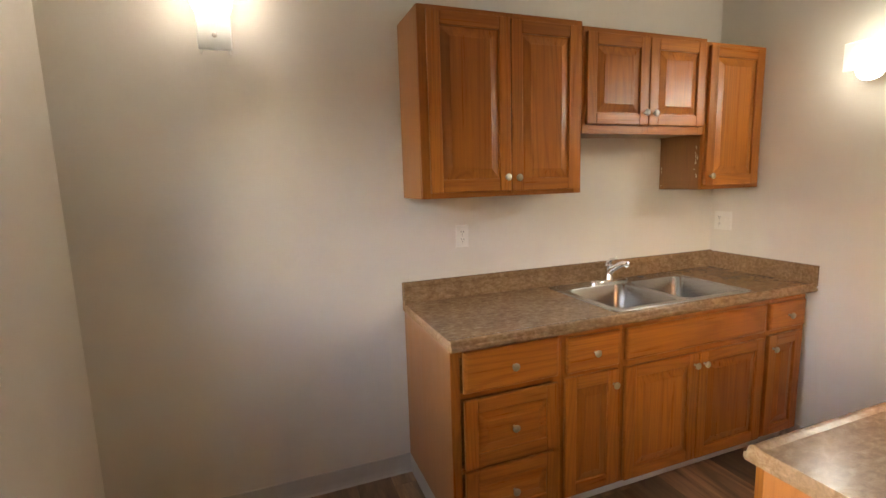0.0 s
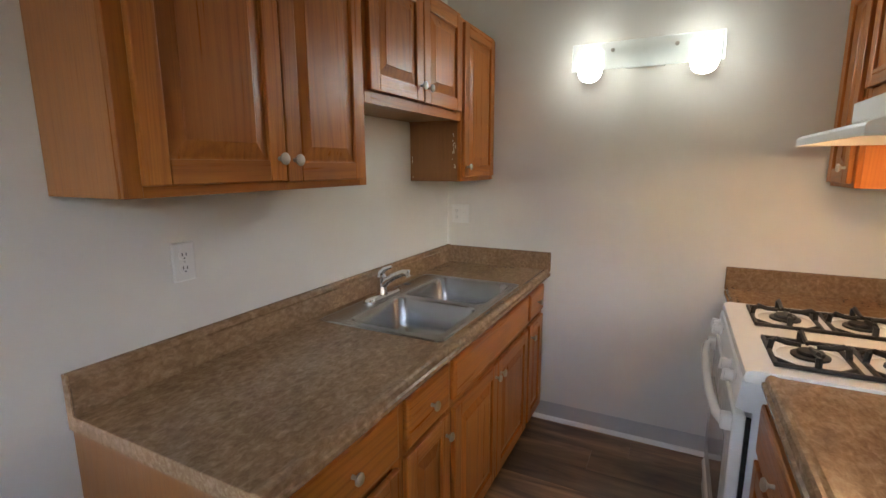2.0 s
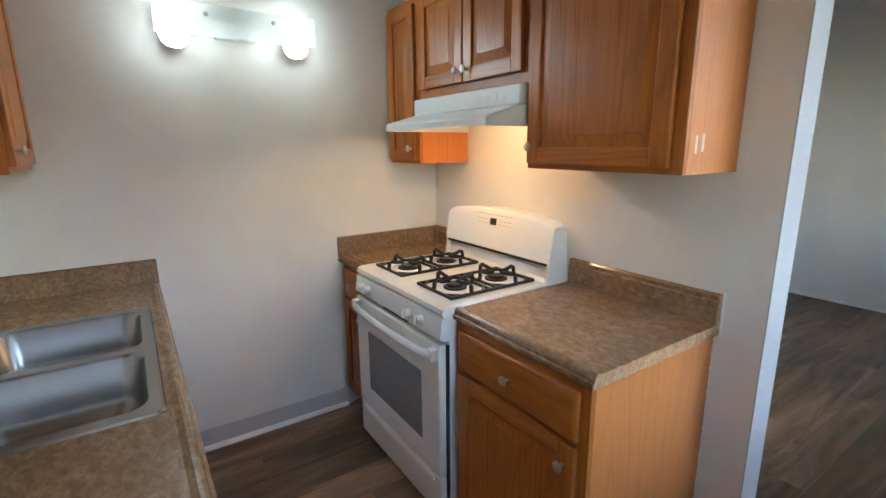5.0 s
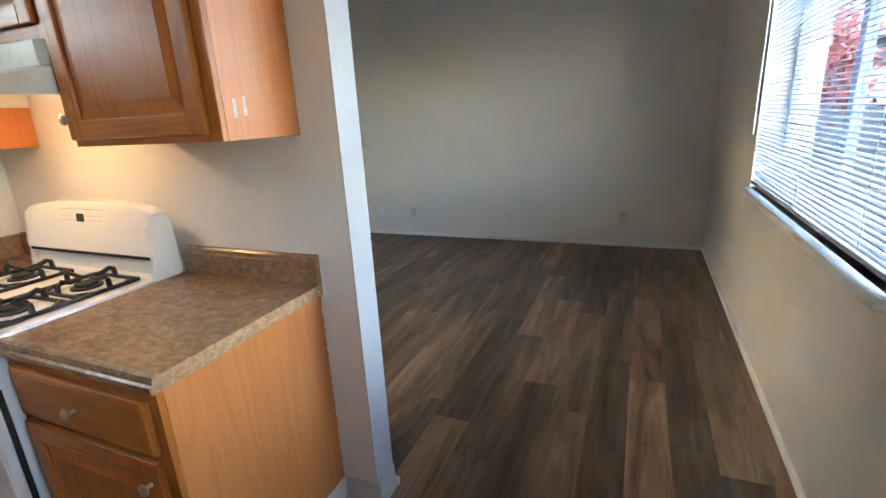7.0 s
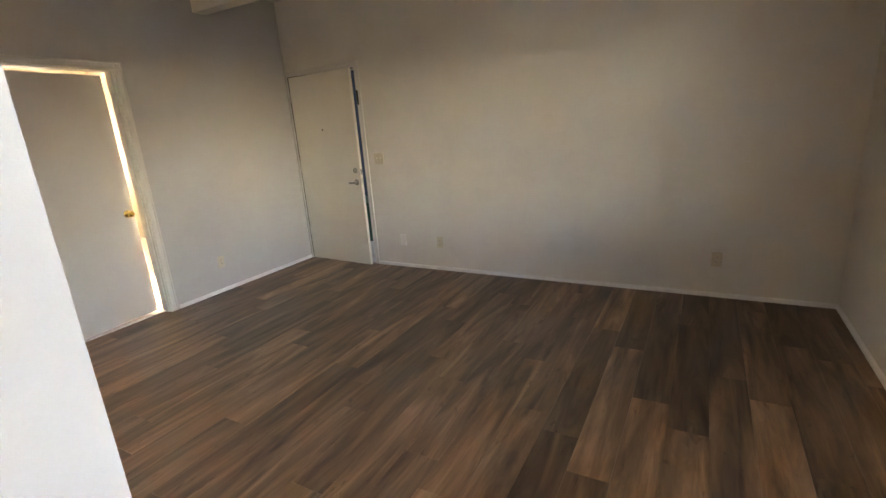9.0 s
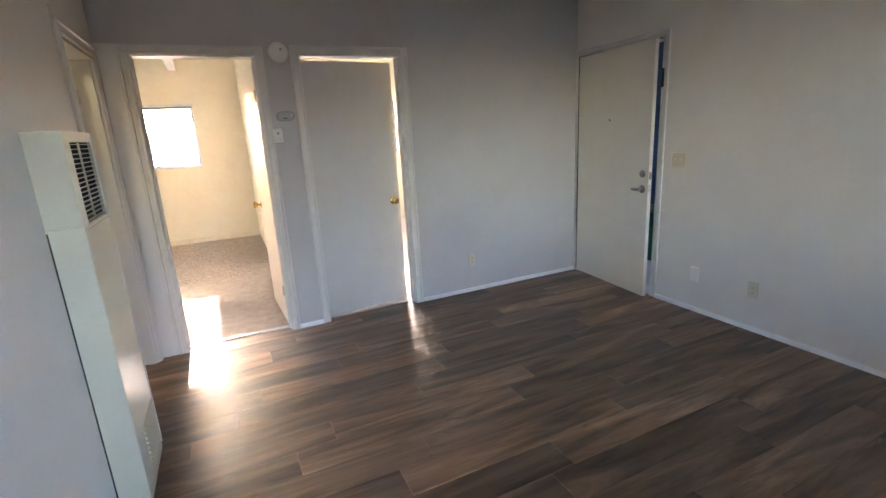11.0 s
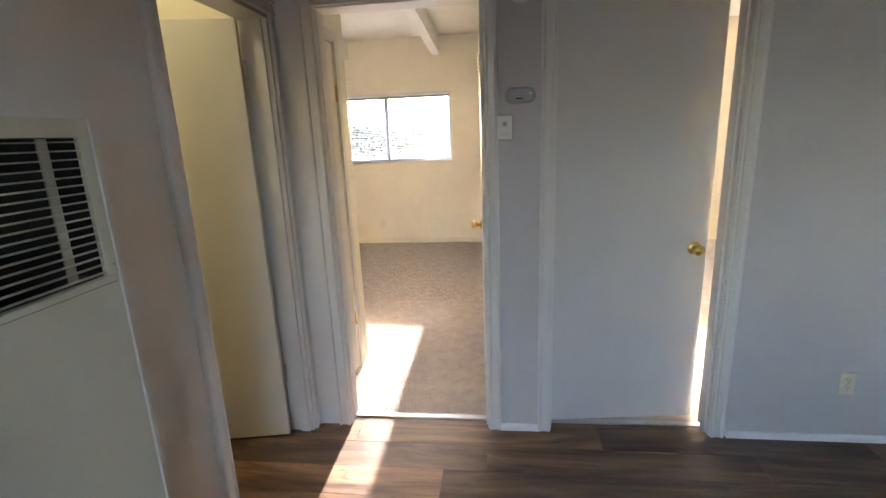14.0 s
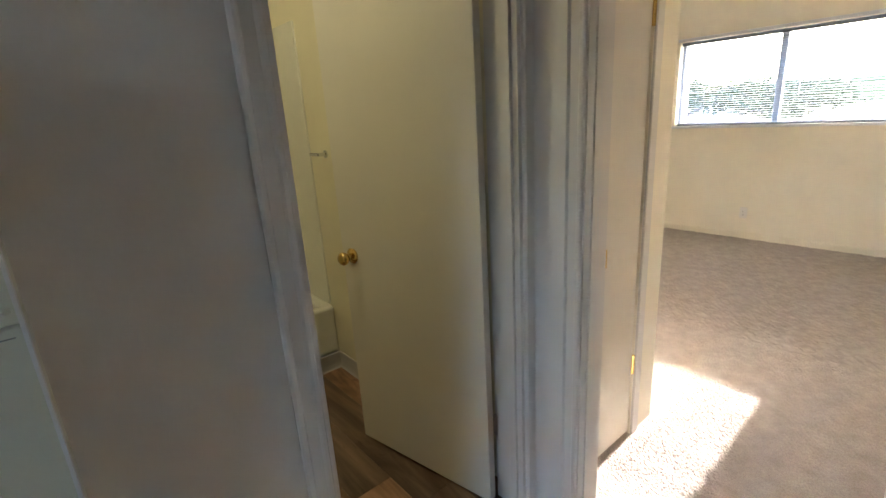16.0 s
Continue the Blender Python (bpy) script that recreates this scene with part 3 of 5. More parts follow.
def slab_door(name, m, width, height, mat, label, sides=(1,), knob_mat=brass, knob_h=0.92, hinges=(0.3, 1.85), hinge_mat=nickel, thick=0.036):
    """A flush door in local xz, hinged at x = 0, its front facing -y at y = 0."""
    d = thing(name, m, label, "door")
    leaf = part("leaf", box(0.0, width, 0, thick, 0.012, height, 0.002), mat, d)
    for s in sides:
        y, rot = (0, 90) if s > 0 else (thick, -90)
        part("door_knob", knob_z(bm_new(), pose(width - 0.062, y, knob_h, rot, 0, 0)), knob_mat, leaf, "round polished metal knob", None, 40)
    part("latch_plate", box(width - 0.0005, width + 0.0015, 0.006, thick - 0.006, knob_h - 0.03, knob_h + 0.03, 0.0004), knob_mat, leaf)
    for hz in hinges:
        bm = bm_new()
        for k in range(5):
            lathe(bm, [(0.0062, 0), (0.0062, 0.0155)], pose(-0.006, -0.004, hz - 0.04 + k * 0.0165), 10)
        bx(bm, -0.0145, -0.002, -0.003, 0.001, hz - 0.042, hz + 0.042)
        part("hinge", bm, hinge_mat, d, "", None, 40)
    return d


# front door, ajar: hinged at the east side, swings into the room
front = slab_door("front_door", pose(4.44, SOUTH + 0.016, 0, 0, 0, 180) @ pose(0, 0, 0, 0, 0, -5.2), 0.93, 2.075, door_paint, "off-white flush front door standing slightly ajar", (), nickel, 0.94, (0.33, 1.1, 1.865))
leaf = [c for c in front.children if c.name.startswith("leaf")][0]
lever_m = pose(0.868, 0, 0.93, 90, 0, 0)
part("lever_rose", lathe(bm_new(), [(0.034, 0), (0.034, 0.006), (0.026, 0.014), (0.014, 0.018), (0.013, 0.04)], lever_m, 24), dark_nickel, leaf, "satin metal rose", None, 40)
part("lever_handle", tube(bm_new(), [(0.868, -0.036, 0.93), (0.857, -0.046, 0.93), (0.845, -0.05, 0.93), (0.82, -0.05, 0.929), (0.8, -0.047, 0.928)], [0.012, 0.014, 0.014, 0.013, 0.011], 12), dark_nickel, leaf, "satin metal lever", None, 40)
part("deadbolt", lathe(bm_new(), [(0.031, 0), (0.031, 0.008), (0.026, 0.014), (0.012, 0.016), (0.012, 0.024)], pose(0.868, 0, 1.055, 90, 0, 0), 24), dark_nickel, leaf, "round deadbolt turn", None, 40)
part("bolt_plate", box(0.9295, 0.9315, 0.006, 0.03, 1.01, 1.07, 0.0004), dark_nickel, leaf)
part("peephole", lathe(bm_new(), [(0.008, -0.001), (0.008, 0.003), (0.005, 0.004)], pose(0.445, 0, 1.495, 90, 0, 0), 14), dark_slot, leaf, "small dark peephole")

# Thin dark strips paint the shadow line of the door's gap.
setting("trim_door_gap", box(4.442, 4.4485, SOUTH + 0.001, SOUTH + 0.0165, 0.02, 2.075), dark_slot, "dark strip for the gap's shadow beside the front door", "trim")
setting("trim_door_gap", box(3.53, 4.4485, SOUTH + 0.001, SOUTH + 0.0165, 2.0765, 2.0815), dark_slot, "dark strip for the gap's shadow above the front door", "trim")
# bedroom door: hinged at the south jamb, open flat against the bedroom wall
slab_door("bedroom_door", pose(EAST_B + 0.012, BEDDOOR[0] + 0.03, 0, 0, 0, 2.5) @ Matrix.Diagonal((1, -1, 1, 1)), 0.72, 2.035, door_paint, "cream glossy flush door standing wide open", (1,), brass, 0.93, (0.3, 1.8), nickel)
# second room's door, ajar inward, hinged at the north jamb
slab_door("hall_door", pose(EAST + 0.075, -1.3125, 0, 0, 0, -90) @ pose(0, 0, 0, 0, 0, 6.0), 0.738, 2.045, hall_door_paint, "off-white flush door standing slightly ajar", (1,), brass, 0.92, (), nickel)
# bathroom door: hinged at the east jamb, swung inward
slab_door("bathroom_door", pose(4.403, PART_N - 0.005, 0, 0, 0, 180) @ pose(0, 0, 0, 0, 0, -79.3), 0.705, 2.005, door_paint, "cream flush bathroom door swung half open", (-1,), brass, 0.91, (0.34, 1.8), nickel)
# closet door in the bedroom
closet = thing("closet_door", pose(4.675, -0.123, 0), "cream flush closet door, closed", "door")
cl = part("leaf", box(0, 0.425, 0, 0.034, 0.02, 2.02, 0.002), door_paint, closet)
for hz in (0.36, 1.75):
    part("hinge", lathe(bm_new(), [(0.007, 0), (0.007, 0.09)], pose(0.428, -0.006, hz - 0.045), 10), brass, closet)
latch = part("latch", box(0.15, 0.184, -0.003, 0.002, 0.865, 0.935, 0.001), brass, cl, "small brass latch plate")
part("latch_slot", box(0.157, 0.166, -0.0045, -0.002, 0.875, 0.925), dark_slot, latch)
bm = bm_new()
for xa, xb in ((4.625, 4.675), (5.105, 5.158)):
    bx(bm, xa, xb, -0.142, -0.13, 0, 2.085, 0.004)
bx(bm, 4.625, 5.158, -0.142, -0.13, 2.032, 2.085, 0.004)
setting("door_frame_5", bm, trim_paint, "cream painted closet door casing", "door frame")

# ---- living room window ----
win = tagged(new("window_1"), "aluminium sliding window with white mini blinds", "window", "", "structure")
ya, yb, za, zb = WIN_L
bm = bm_new()
for a, b in ((ya, ya + 0.04), (yb - 0.04, yb), ((ya + yb) / 2 - 0.03, (ya + yb) / 2 + 0.03)):
    bx(bm, -0.74, -0.70, a, b, za, zb, 0.003)
bx(bm, -0.74, -0.70, ya, yb, za, za + 0.045, 0.003)
bx(bm, -0.74, -0.70, ya, yb, zb - 0.045, zb, 0.003)
part("window_frame", bm, frame_grey, win, "blue-grey sliding frame")
for a, b in ((ya + 0.04, (ya + yb) / 2 - 0.03), ((ya + yb) / 2 + 0.03, yb - 0.04)):
    p = part("pane", box(-0.722, -0.718, a, b, za + 0.045, zb - 0.045), pane_glass, win)
    p.visible_shadow = False
bm = bm_new()
bx(bm, -0.70, WEST + 0.045, ya - 0.045, yb + 0.06, za - 0.034, za, 0.006, 2)
part("window_sill", bm, sill_paint, win, "white painted sill")

# Added out of view as a daylight source for the kitchen.
win = tagged(new("window_4_unseen"), "unseen aluminium window added in the kitchen side wall for daylight", "window", "", "structure")
ka, kb, kc, kd = WIN_K_FILL
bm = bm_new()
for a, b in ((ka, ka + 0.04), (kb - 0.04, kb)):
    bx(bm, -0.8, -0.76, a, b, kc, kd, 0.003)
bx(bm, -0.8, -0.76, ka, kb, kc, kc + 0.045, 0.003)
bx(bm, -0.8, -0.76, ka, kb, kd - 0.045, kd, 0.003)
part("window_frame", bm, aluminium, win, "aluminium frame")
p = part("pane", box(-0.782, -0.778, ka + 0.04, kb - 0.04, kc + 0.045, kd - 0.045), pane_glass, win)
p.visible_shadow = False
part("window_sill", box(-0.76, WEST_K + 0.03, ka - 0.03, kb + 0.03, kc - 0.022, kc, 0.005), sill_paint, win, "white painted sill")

blind = thing("mini_blind", pose(WEST - 0.014, 0, 0), "white aluminium mini blinds, lowered with open slats", "blind")


def slat_mesh(length, width, tilt, mat=slat_mat):
    bm = bm_new()
    pr = []
    for k in range(5):
        u = (k / 4 - 0.5) * width
        pr.append((u, 0.003 * (1 - (2 * k / 4 - 1) ** 2)))
    c, s = math.cos(tilt), math.sin(tilt)
    prof = [(u * c - v * s, u * s + v * c) for u, v in pr] + [(u * c - (v - 0.0008) * s, u * s + (v - 0.0008) * c) for u, v in reversed(pr)]
    extrude_profile(bm, prof, "y", -length / 2, length / 2)
    return mesh_of("slat", bm, mat)


def slat_row(parent, me, x, yc, z0, z1, step):
    z = z0
    while z < z1:
        o = new("slat", me)
        o.parent = parent
        o.location = (x, yc, z)
        o.rotation_euler = (random.uniform(-0.004, 0.004), random.uniform(-0.06, 0.06), random.uniform(-0.003, 0.003))
        z += step


L = yb - ya - 0.03
slat_row(blind, slat_mesh(L, 0.026, radians(-9)), 0, (ya + yb) / 2, za + 0.06, zb - 0.06, 0.0215)
part("head_rail", box(-0.018, 0.018, ya + 0.01, yb - 0.01, zb - 0.045, zb - 0.01, 0.003), slat_mat, blind)
part("bottom_rail", box(-0.014, 0.014, ya + 0.012, yb - 0.012, za + 0.026, za + 0.044, 0.004), plastic_grey, blind, "grey bottom rail")
for q in (0.12, 0.5, 0.88):
    yq = ya + q * (yb - ya)
    for dx in (-0.0135, 0.0135):
        part("ladder_cord", box(dx - 0.0009, dx + 0.0009, yq - 0.001, yq + 0.001, za + 0.03, zb - 0.04), slat_mat, blind)
part("tilt_wand", tube(bm_new(), [(0.035, ya + 0.03, zb - 0.05), (0.037, ya + 0.022, 1.6), (0.038, ya + 0.02, 1.24)], 0.005, 8), plastic_white, blind, "clear tilt wand")

# ---- bedroom windows ----


def far_window(name, hole, label, slats):
    w = tagged(new(name), label, "window", "", "structure")
    ya, yb, za, zb = hole
    bm = bm_new()
    for a, b in ((ya, ya + 0.035), (yb - 0.035, yb)):
        bx(bm, FAR + 0.08, FAR + 0.12, a, b, za, zb, 0.003)
    bx(bm, FAR + 0.08, FAR + 0.12, ya, yb, za, za + 0.035, 0.003)
    bx(bm, FAR + 0.08, FAR + 0.12, ya, yb, zb - 0.035, zb, 0.003)
    yc = (ya + yb) / 2 - 0.02
    bx(bm, FAR + 0.062, FAR + 0.12, yc - 0.028, yc + 0.028, za, zb, 0.003)
    part("window_frame", bm, frame_grey, w, "blue-grey sliding frame")
    for a, b in ((ya + 0.035, yc - 0.022), (yc + 0.022, yb - 0.035)):
        p = part("pane", box(FAR + 0.098, FAR + 0.102, a, b, za + 0.035, zb - 0.035), clear_glass, w)
        p.visible_shadow = False
    part("window_sill", box(FAR - 0.03, FAR + 0.08, ya - 0.02, yb + 0.02, za - 0.025, za, 0.004), sill_paint, w, "white painted sill")
    bm = bm_new()
    bx(bm, FAR - 0.012, FAR - 0.0, ya - 0.02, yb + 0.02, zb, zb + 0.03, 0.003)
    part("head_trim", bm, sill_paint, w)
    if slats:
        bl = thing("mini_blind", pose(FAR + 0.04, 0, 0), "white mini blinds with slats tilted open, coloured grey as backlit", "blind")
        slat_row(bl, slat_mesh(yb - ya - 0.03, 0.025, radians(-6), slat_backlit), 0, (ya + yb) / 2, za + 0.03, zb - 0.05, 0.0215)
        part("head_rail", box(-0.018, 0.018, ya + 0.01, yb - 0.01, zb - 0.04, zb - 0.008, 0.003), slat_backlit, bl)
        part("bottom_rail", box(-0.012, 0.012, ya + 0.012, yb - 0.012, za + 0.004, za + 0.02, 0.004), slat_backlit, bl)
        for q in (0.15, 0.85):
            yq = ya + q * (yb - ya)
            part("ladder_cord", box(-0.0135, -0.012, yq - 0.001, yq + 0.001, za + 0.02, zb - 0.04), slat_backlit, bl)
        part("tilt_wand", tube(bm_new(), [(-0.03, yb - 1.1, zb - 0.05), (-0.032, yb - 1.1, zb - 0.55)], 0.004, 8), plastic_white, bl)


far_window("window_2", WIN_B, "wide aluminium sliding window with mini blinds in the bedroom", True)
far_window("window_3", WIN_S, "aluminium sliding window of the second bedroom", False)

# ---- kitchen cabinets ----


def cab_knob(x, y, z):
    return lathe(bm_new(), [(0.006, 0), (0.005, 0.012), (0.0085, 0.015), (0.0155, 0.019), (0.0165, 0.023), (0.013, 0.027), (0.005, 0.029)], pose(x, y, z, 90, 0, 0), 18)


def panel_door(parent, x, z, w, h, y, knob=None, kind="door"):
    """A raised-panel door or drawer front: stiles, rails, field and knob. Front faces -y."""
    fw = 0.056 if min(w, h) > 0.22 else 0.045
    d = part(kind, ring_panel(bm_new(), w - 2 * fw + 0.012, h - 2 * fw + 0.012, [(0.0, 0.0), (0.0, -0.008), (0.006, -0.0085), (0.012, -0.0085), (0.046, -0.0175), (0.048, -0.0188)]), oak_v if kind == "door" else oak_h, parent, "", pose(x + fw - 0.006, y, z + fw - 0.006))
    loc = pose(-(fw - 0.006), 0, -(fw - 0.006))

    def rail(name, a, b, c, e, mat):
        bm = bm_new()
        bx(bm, a, b, -0.0195, 0, c, e, 0.0035, 2)
        part(name, bm, mat, d, "", loc)
    rail("stile", 0, fw, 0, h, oak_v)
    rail("stile", w - fw, w, 0, h, oak_v)
    rail("rail", fw, w - fw, 0, fw, oak_h)
    rail("rail", fw, w - fw, h - fw, h, oak_h)
    if knob:
        part("knob", cab_knob(knob[0], -0.0195, knob[1]), nickel, d, "round brushed metal knob", loc, 40)
    return d


def slab_front(parent, x, z, w, h, y, knob=True):
    """A plain drawer front with a bevelled edge."""
    d = part("drawer_front", ring_panel(bm_new(), w, h, [(0.0, 0.0), (0.0, -0.012), (0.004, -0.0165), (0.014, -0.0195), (0.016, -0.0195)]), oak_h, parent, "", pose(x, y, z))
    if knob:
        part("knob", cab_knob(w / 2, -0.0195, h / 2), nickel, d, "round brushed metal knob", None, 40)
    return d


def carcass(parent, w, depth, z0, z1, stiles=(), rails=(), inner=None):
    """Cabinet box with its back on y = 0 and a face frame at y = -depth."""
    bm = bm_new()
    bx(bm, 0.002, w - 0.002, -depth + 0.019, -0.002, z0 + 0.012, inner or z1 - 0.002)
    part("body", bm, oak_raw, parent)
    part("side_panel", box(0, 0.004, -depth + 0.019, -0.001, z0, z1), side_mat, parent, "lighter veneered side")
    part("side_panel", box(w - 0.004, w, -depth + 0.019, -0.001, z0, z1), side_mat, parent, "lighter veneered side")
    part("bottom_panel", box(0.004, w - 0.004, -depth + 0.019, -0.003, z0 + 0.006, z0 + 0.011), oak_under, parent)
    f0, f1 = -depth, -depth + 0.019
    for a, b in ((0, 0.04), (w - 0.04, w)) + tuple(stiles):
        part("face_stile", box(a, b, f0, f1, z0, z1, 0.0015), oak_v, parent)
    for a, b in ((z0, z0 + 0.04), (z1 - 0.04, z1)) + tuple(rails):
        part("face_rail", box(0.04, w - 0.04, f0 + 0.0005, f1, a, b), oak_h, parent)


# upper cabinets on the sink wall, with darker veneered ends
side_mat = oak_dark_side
UPB, UPT, UPD = 1.433, 2.205, 0.29
up = thing("wall_cabinet", pose(0.73, NORTH, 0), "honey oak wall cabinet with two raised-panel doors", "cabinet", "wall cabinets")
carcass(up, 0.813, UPD, UPB, 2.225, stiles=((0.4, 0.445),))
panel_door(up, 0.036, UPB + 0.025, 0.386, 0.745, -UPD, (0.36, 0.06))
panel_door(up, 0.426, UPB + 0.022, 0.361, 0.742, -UPD, (0.026, 0.06))

up = thing("wall_cabinet", pose(1.546, NORTH, 0), "short honey oak wall cabinet above the sink", "cabinet", "wall cabinets")
carcass(up, 0.788, UPD, 1.714, 2.205, stiles=((0.37, 0.41),))
panel_door(up, 0.016, 1.757, 0.374, 0.423, -UPD, (0.347, 0.06))
panel_door(up, 0.396, 1.755, 0.374, 0.425, -UPD, (0.027, 0.06))

side_mat = oak_board
up = thing("wall_cabinet", pose(2.337, NORTH, 0), "narrow honey oak wall cabinet beside the lamp", "cabinet", "wall cabinets")
carcass(up, 0.445, UPD, 1.42, 2.192)
panel_door(up, 0.012, 1.443, 0.405, 0.73, -UPD, (0.03, 0.05))

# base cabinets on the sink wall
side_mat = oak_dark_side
BD, BT = 0.615, 0.872


def base_unit(x, w, label, y=NORTH, turn=0, depth=BD):
    return thing("base_cabinet", pose(x, y, 0, 0, 0, turn), label, "cabinet", "base cabinets")


def toe(parent, w, depth):
    part("toe_kick", box(0.0, w, -depth + 0.075, -depth + 0.09, 0.0, 0.1), white_base, parent, "white vinyl toe kick")


u = base_unit(0.708, 0.502, "honey oak base cabinet with three drawers")
carcass(u, 0.502, BD, 0.1, BT, rails=((0.665, 0.69), (0.345, 0.37)))
part("end_plinth", box(0.0, 0.018, -BD + 0.075, -0.001, 0.0, 0.1), vinyl_base, u, "grey vinyl plinth")
toe(u, 0.502, BD)
slab_front(u, 0.05, 0.688, 0.43, 0.17, -BD)
panel_door(u, 0.05, 0.368, 0.43, 0.29, -BD, (0.215, 0.145), "drawer_front")
panel_door(u, 0.05, 0.112, 0.43, 0.24, -BD, (0.215, 0.12), "drawer_front")
u = base_unit(1.21, 0.32, "narrow honey oak base cabinet with a drawer and a door")
carcass(u, 0.32, BD, 0.1, BT, rails=((0.655, 0.68),))
toe(u, 0.32, BD)
slab_front(u, 0.024, 0.685, 0.274, 0.157, -BD)
panel_door(u, 0.014, 0.115, 0.278, 0.552, -BD, (0.25, 0.485))
u = base_unit(1.53, 0.925, "honey oak sink base cabinet with two doors")
carcass(u, 0.925, BD, 0.1, BT, rails=((0.66, 0.69),), stiles=((0.435, 0.475),), inner=0.7)
toe(u, 0.925, BD)
slab_front(u, 0.018, 0.693, 0.89, 0.147, -BD, False)
panel_door(u, 0.016, 0.11, 0.436, 0.552, -BD, (0.408, 0.495))
panel_door(u, 0.458, 0.108, 0.448, 0.552, -BD, (0.027, 0.495))
u = base_unit(2.455, 0.3, "narrow honey oak base cabinet at the wall end")
carcass(u, 0.3, BD, 0.1, BT, rails=((0.67, 0.695),))
toe(u, 0.3, BD)
slab_front(u, 0.012, 0.695, 0.272, 0.142, -BD)
panel_door(u, 0.014, 0.113, 0.256, 0.555, -BD, (0.03, 0.485))

# cabinets on the stove wall, turned to face the sink
RD = 0.625
side_mat = oak_side
u = base_unit(1.69, 0.615, "honey oak base cabinet with veneered end beside the range", PART_N, 180)
carcass(u, 0.615, RD, 0.1, BT, rails=((0.66, 0.69),))
toe(u, 0.615, RD)
part("end_plinth", box(0.597, 0.615, -RD + 0.075, -0.001, 0.0, 0.1), white_base, u, "white painted plinth")
slab_front(u, 0.03, 0.69, 0.55, 0.15, -RD)
panel_door(u, 0.03, 0.115, 0.55, 0.555, -RD, (0.515, 0.49))
u = base_unit(2.778, 0.3, "narrow honey oak base cabinet in the corner", PART_N, 180)
carcass(u, 0.3, RD, 0.1, BT, rails=((0.66, 0.69),))
toe(u, 0.3, RD)
slab_front(u, 0.02, 0.69, 0.26, 0.15, -RD)
panel_door(u, 0.02, 0.115, 0.26, 0.555, -RD, (0.23, 0.49))

LUD = 0.305
up = thing("wall_cabinet", pose(1.675, PART_N, 0, 0, 0, 180), "honey oak wall cabinet with one wide door", "cabinet", "wall cabinets")
carcass(up, 0.605, LUD, 1.412, UPT)
panel_door(up, 0.012, 1.432, 0.555, UPT - 1.46, -LUD, (0.025, 0.06))
bm = bm_new()
for a, z in ((0.05, 1.47), (0.085, 1.475)):
    bx(bm, 0.605, 0.6053, -LUD + a, -LUD + a + 0.012, z, z + 0.05)
part("tape_residue", bm, residue, up, "faint pale tape marks")
up = thing("wall_cabinet", pose(2.455, PART_N, 0, 0, 0, 180), "short honey oak wall cabinet above the range hood", "cabinet", "wall cabinets")
carcass(up, 0.775, LUD, 1.722, UPT, stiles=((0.37, 0.405),))
panel_door(up, 0.025, 1.765, 0.355, 0.42, -LUD, (0.33, 0.05))
panel_door(up, 0.39, 1.765, 0.36, 0.42, -LUD, (0.025, 0.05))
up = thing("wall_cabinet", pose(2.778, PART_N, 0, 0, 0, 180), "narrow honey oak wall cabinet in the corner", "cabinet", "wall cabinets")
carcass(up, 0.318, LUD, 1.408, UPT)
panel_door(up, 0.02, 1.425, 0.27, UPT - 1.455, -LUD, (0.24, 0.06))

# ---- worktops ----
CT = 0.912


def edge_profile(y_front, y_back, s):
    """Stepped, rounded front edge of a laminate worktop; s is the facing direction."""
    f = y_front
    return [(y_back, CT - 0.038), (f - s * 0.004, CT - 0.04), (f, CT - 0.034), (f, CT - 0.022), (f - s * 0.007, CT - 0.018), (f - s * 0.008, CT - 0.01), (f - s * 0.011, CT - 0.001), (f - s * 0.018, CT + 0.004), (f - s * 0.026, CT + 0.004), (f - s * 0.04, CT), (y_back, CT)]


def worktop(name, x0, x1, y_front, y_back, s, label, hole=None, splash_side=None, cut_end=None):
    t = thing(name, pose((x0 + x1) / 2, (y_front + y_back) / 2, CT - 0.04), label, "worktop", "worktops")
    back = pose(-(x0 + x1) / 2, -(y_front + y_back) / 2, -(CT - 0.04))
    bm = bm_new()
    if hole:
        ha, hb, hc, hd = hole
        for xa, xb in ((x0, ha), (ha, hb), (hb, x1)):
            extrude_profile(bm, edge_profile(y_front, hc, s), "x", xa, xb)
            bx(bm, xa, xb, hd, y_back, CT - 0.038, CT)
        bx(bm, x0, ha, hc, hd, CT - 0.038, CT)
        bx(bm, hb, x1, hc, hd, CT - 0.038, CT)
        bmesh.ops.remove_doubles(bm, verts=bm.verts[:], dist=0.0005)
    else:
        extrude_profile(bm, edge_profile(y_front, y_back, s), "x", x0, x1)
    part("top", bm, lam_top, t, "", back)
    yb = y_back - s * 0.0
    part("backsplash", extrude_profile(bm_new(), [(yb, CT), (yb + s * 0.026, CT), (yb + s * 0.026, CT + 0.078), (yb + s * 0.02, CT + 0.082), (yb + s * 0.02, CT + 0.096), (yb + s * 0.014, CT + 0.103), (yb, CT + 0.103)], "x", x0 + (0.003 if cut_end else 0), x1), lam_top, t, "", back)
    if splash_side:
        part("side_splash", box(x1 - 0.02, x1, min(y_front, yb + s * 0.026), max(y_front, yb + s * 0.026), CT - 0.012, CT + 0.1, 0.003), lam_top, t, "", back)
    if cut_end:
        bm = bm_new()
        e = edge_profile(y_front + s * 0.001, y_back, s)
        extrude_profile(bm, e, "x", x0 - 0.003, x0 - 0.0004)
        part("cut_edge", bm, lam_edge, t, "speckled lighter end strip", back)
        part("cut_edge", box(x0 - 0.003, x0, min(yb, yb + s * 0.026), max(yb, yb + s * 0.026), CT, CT + 0.103), lam_edge, t, "speckled lighter end strip", back)
    return t


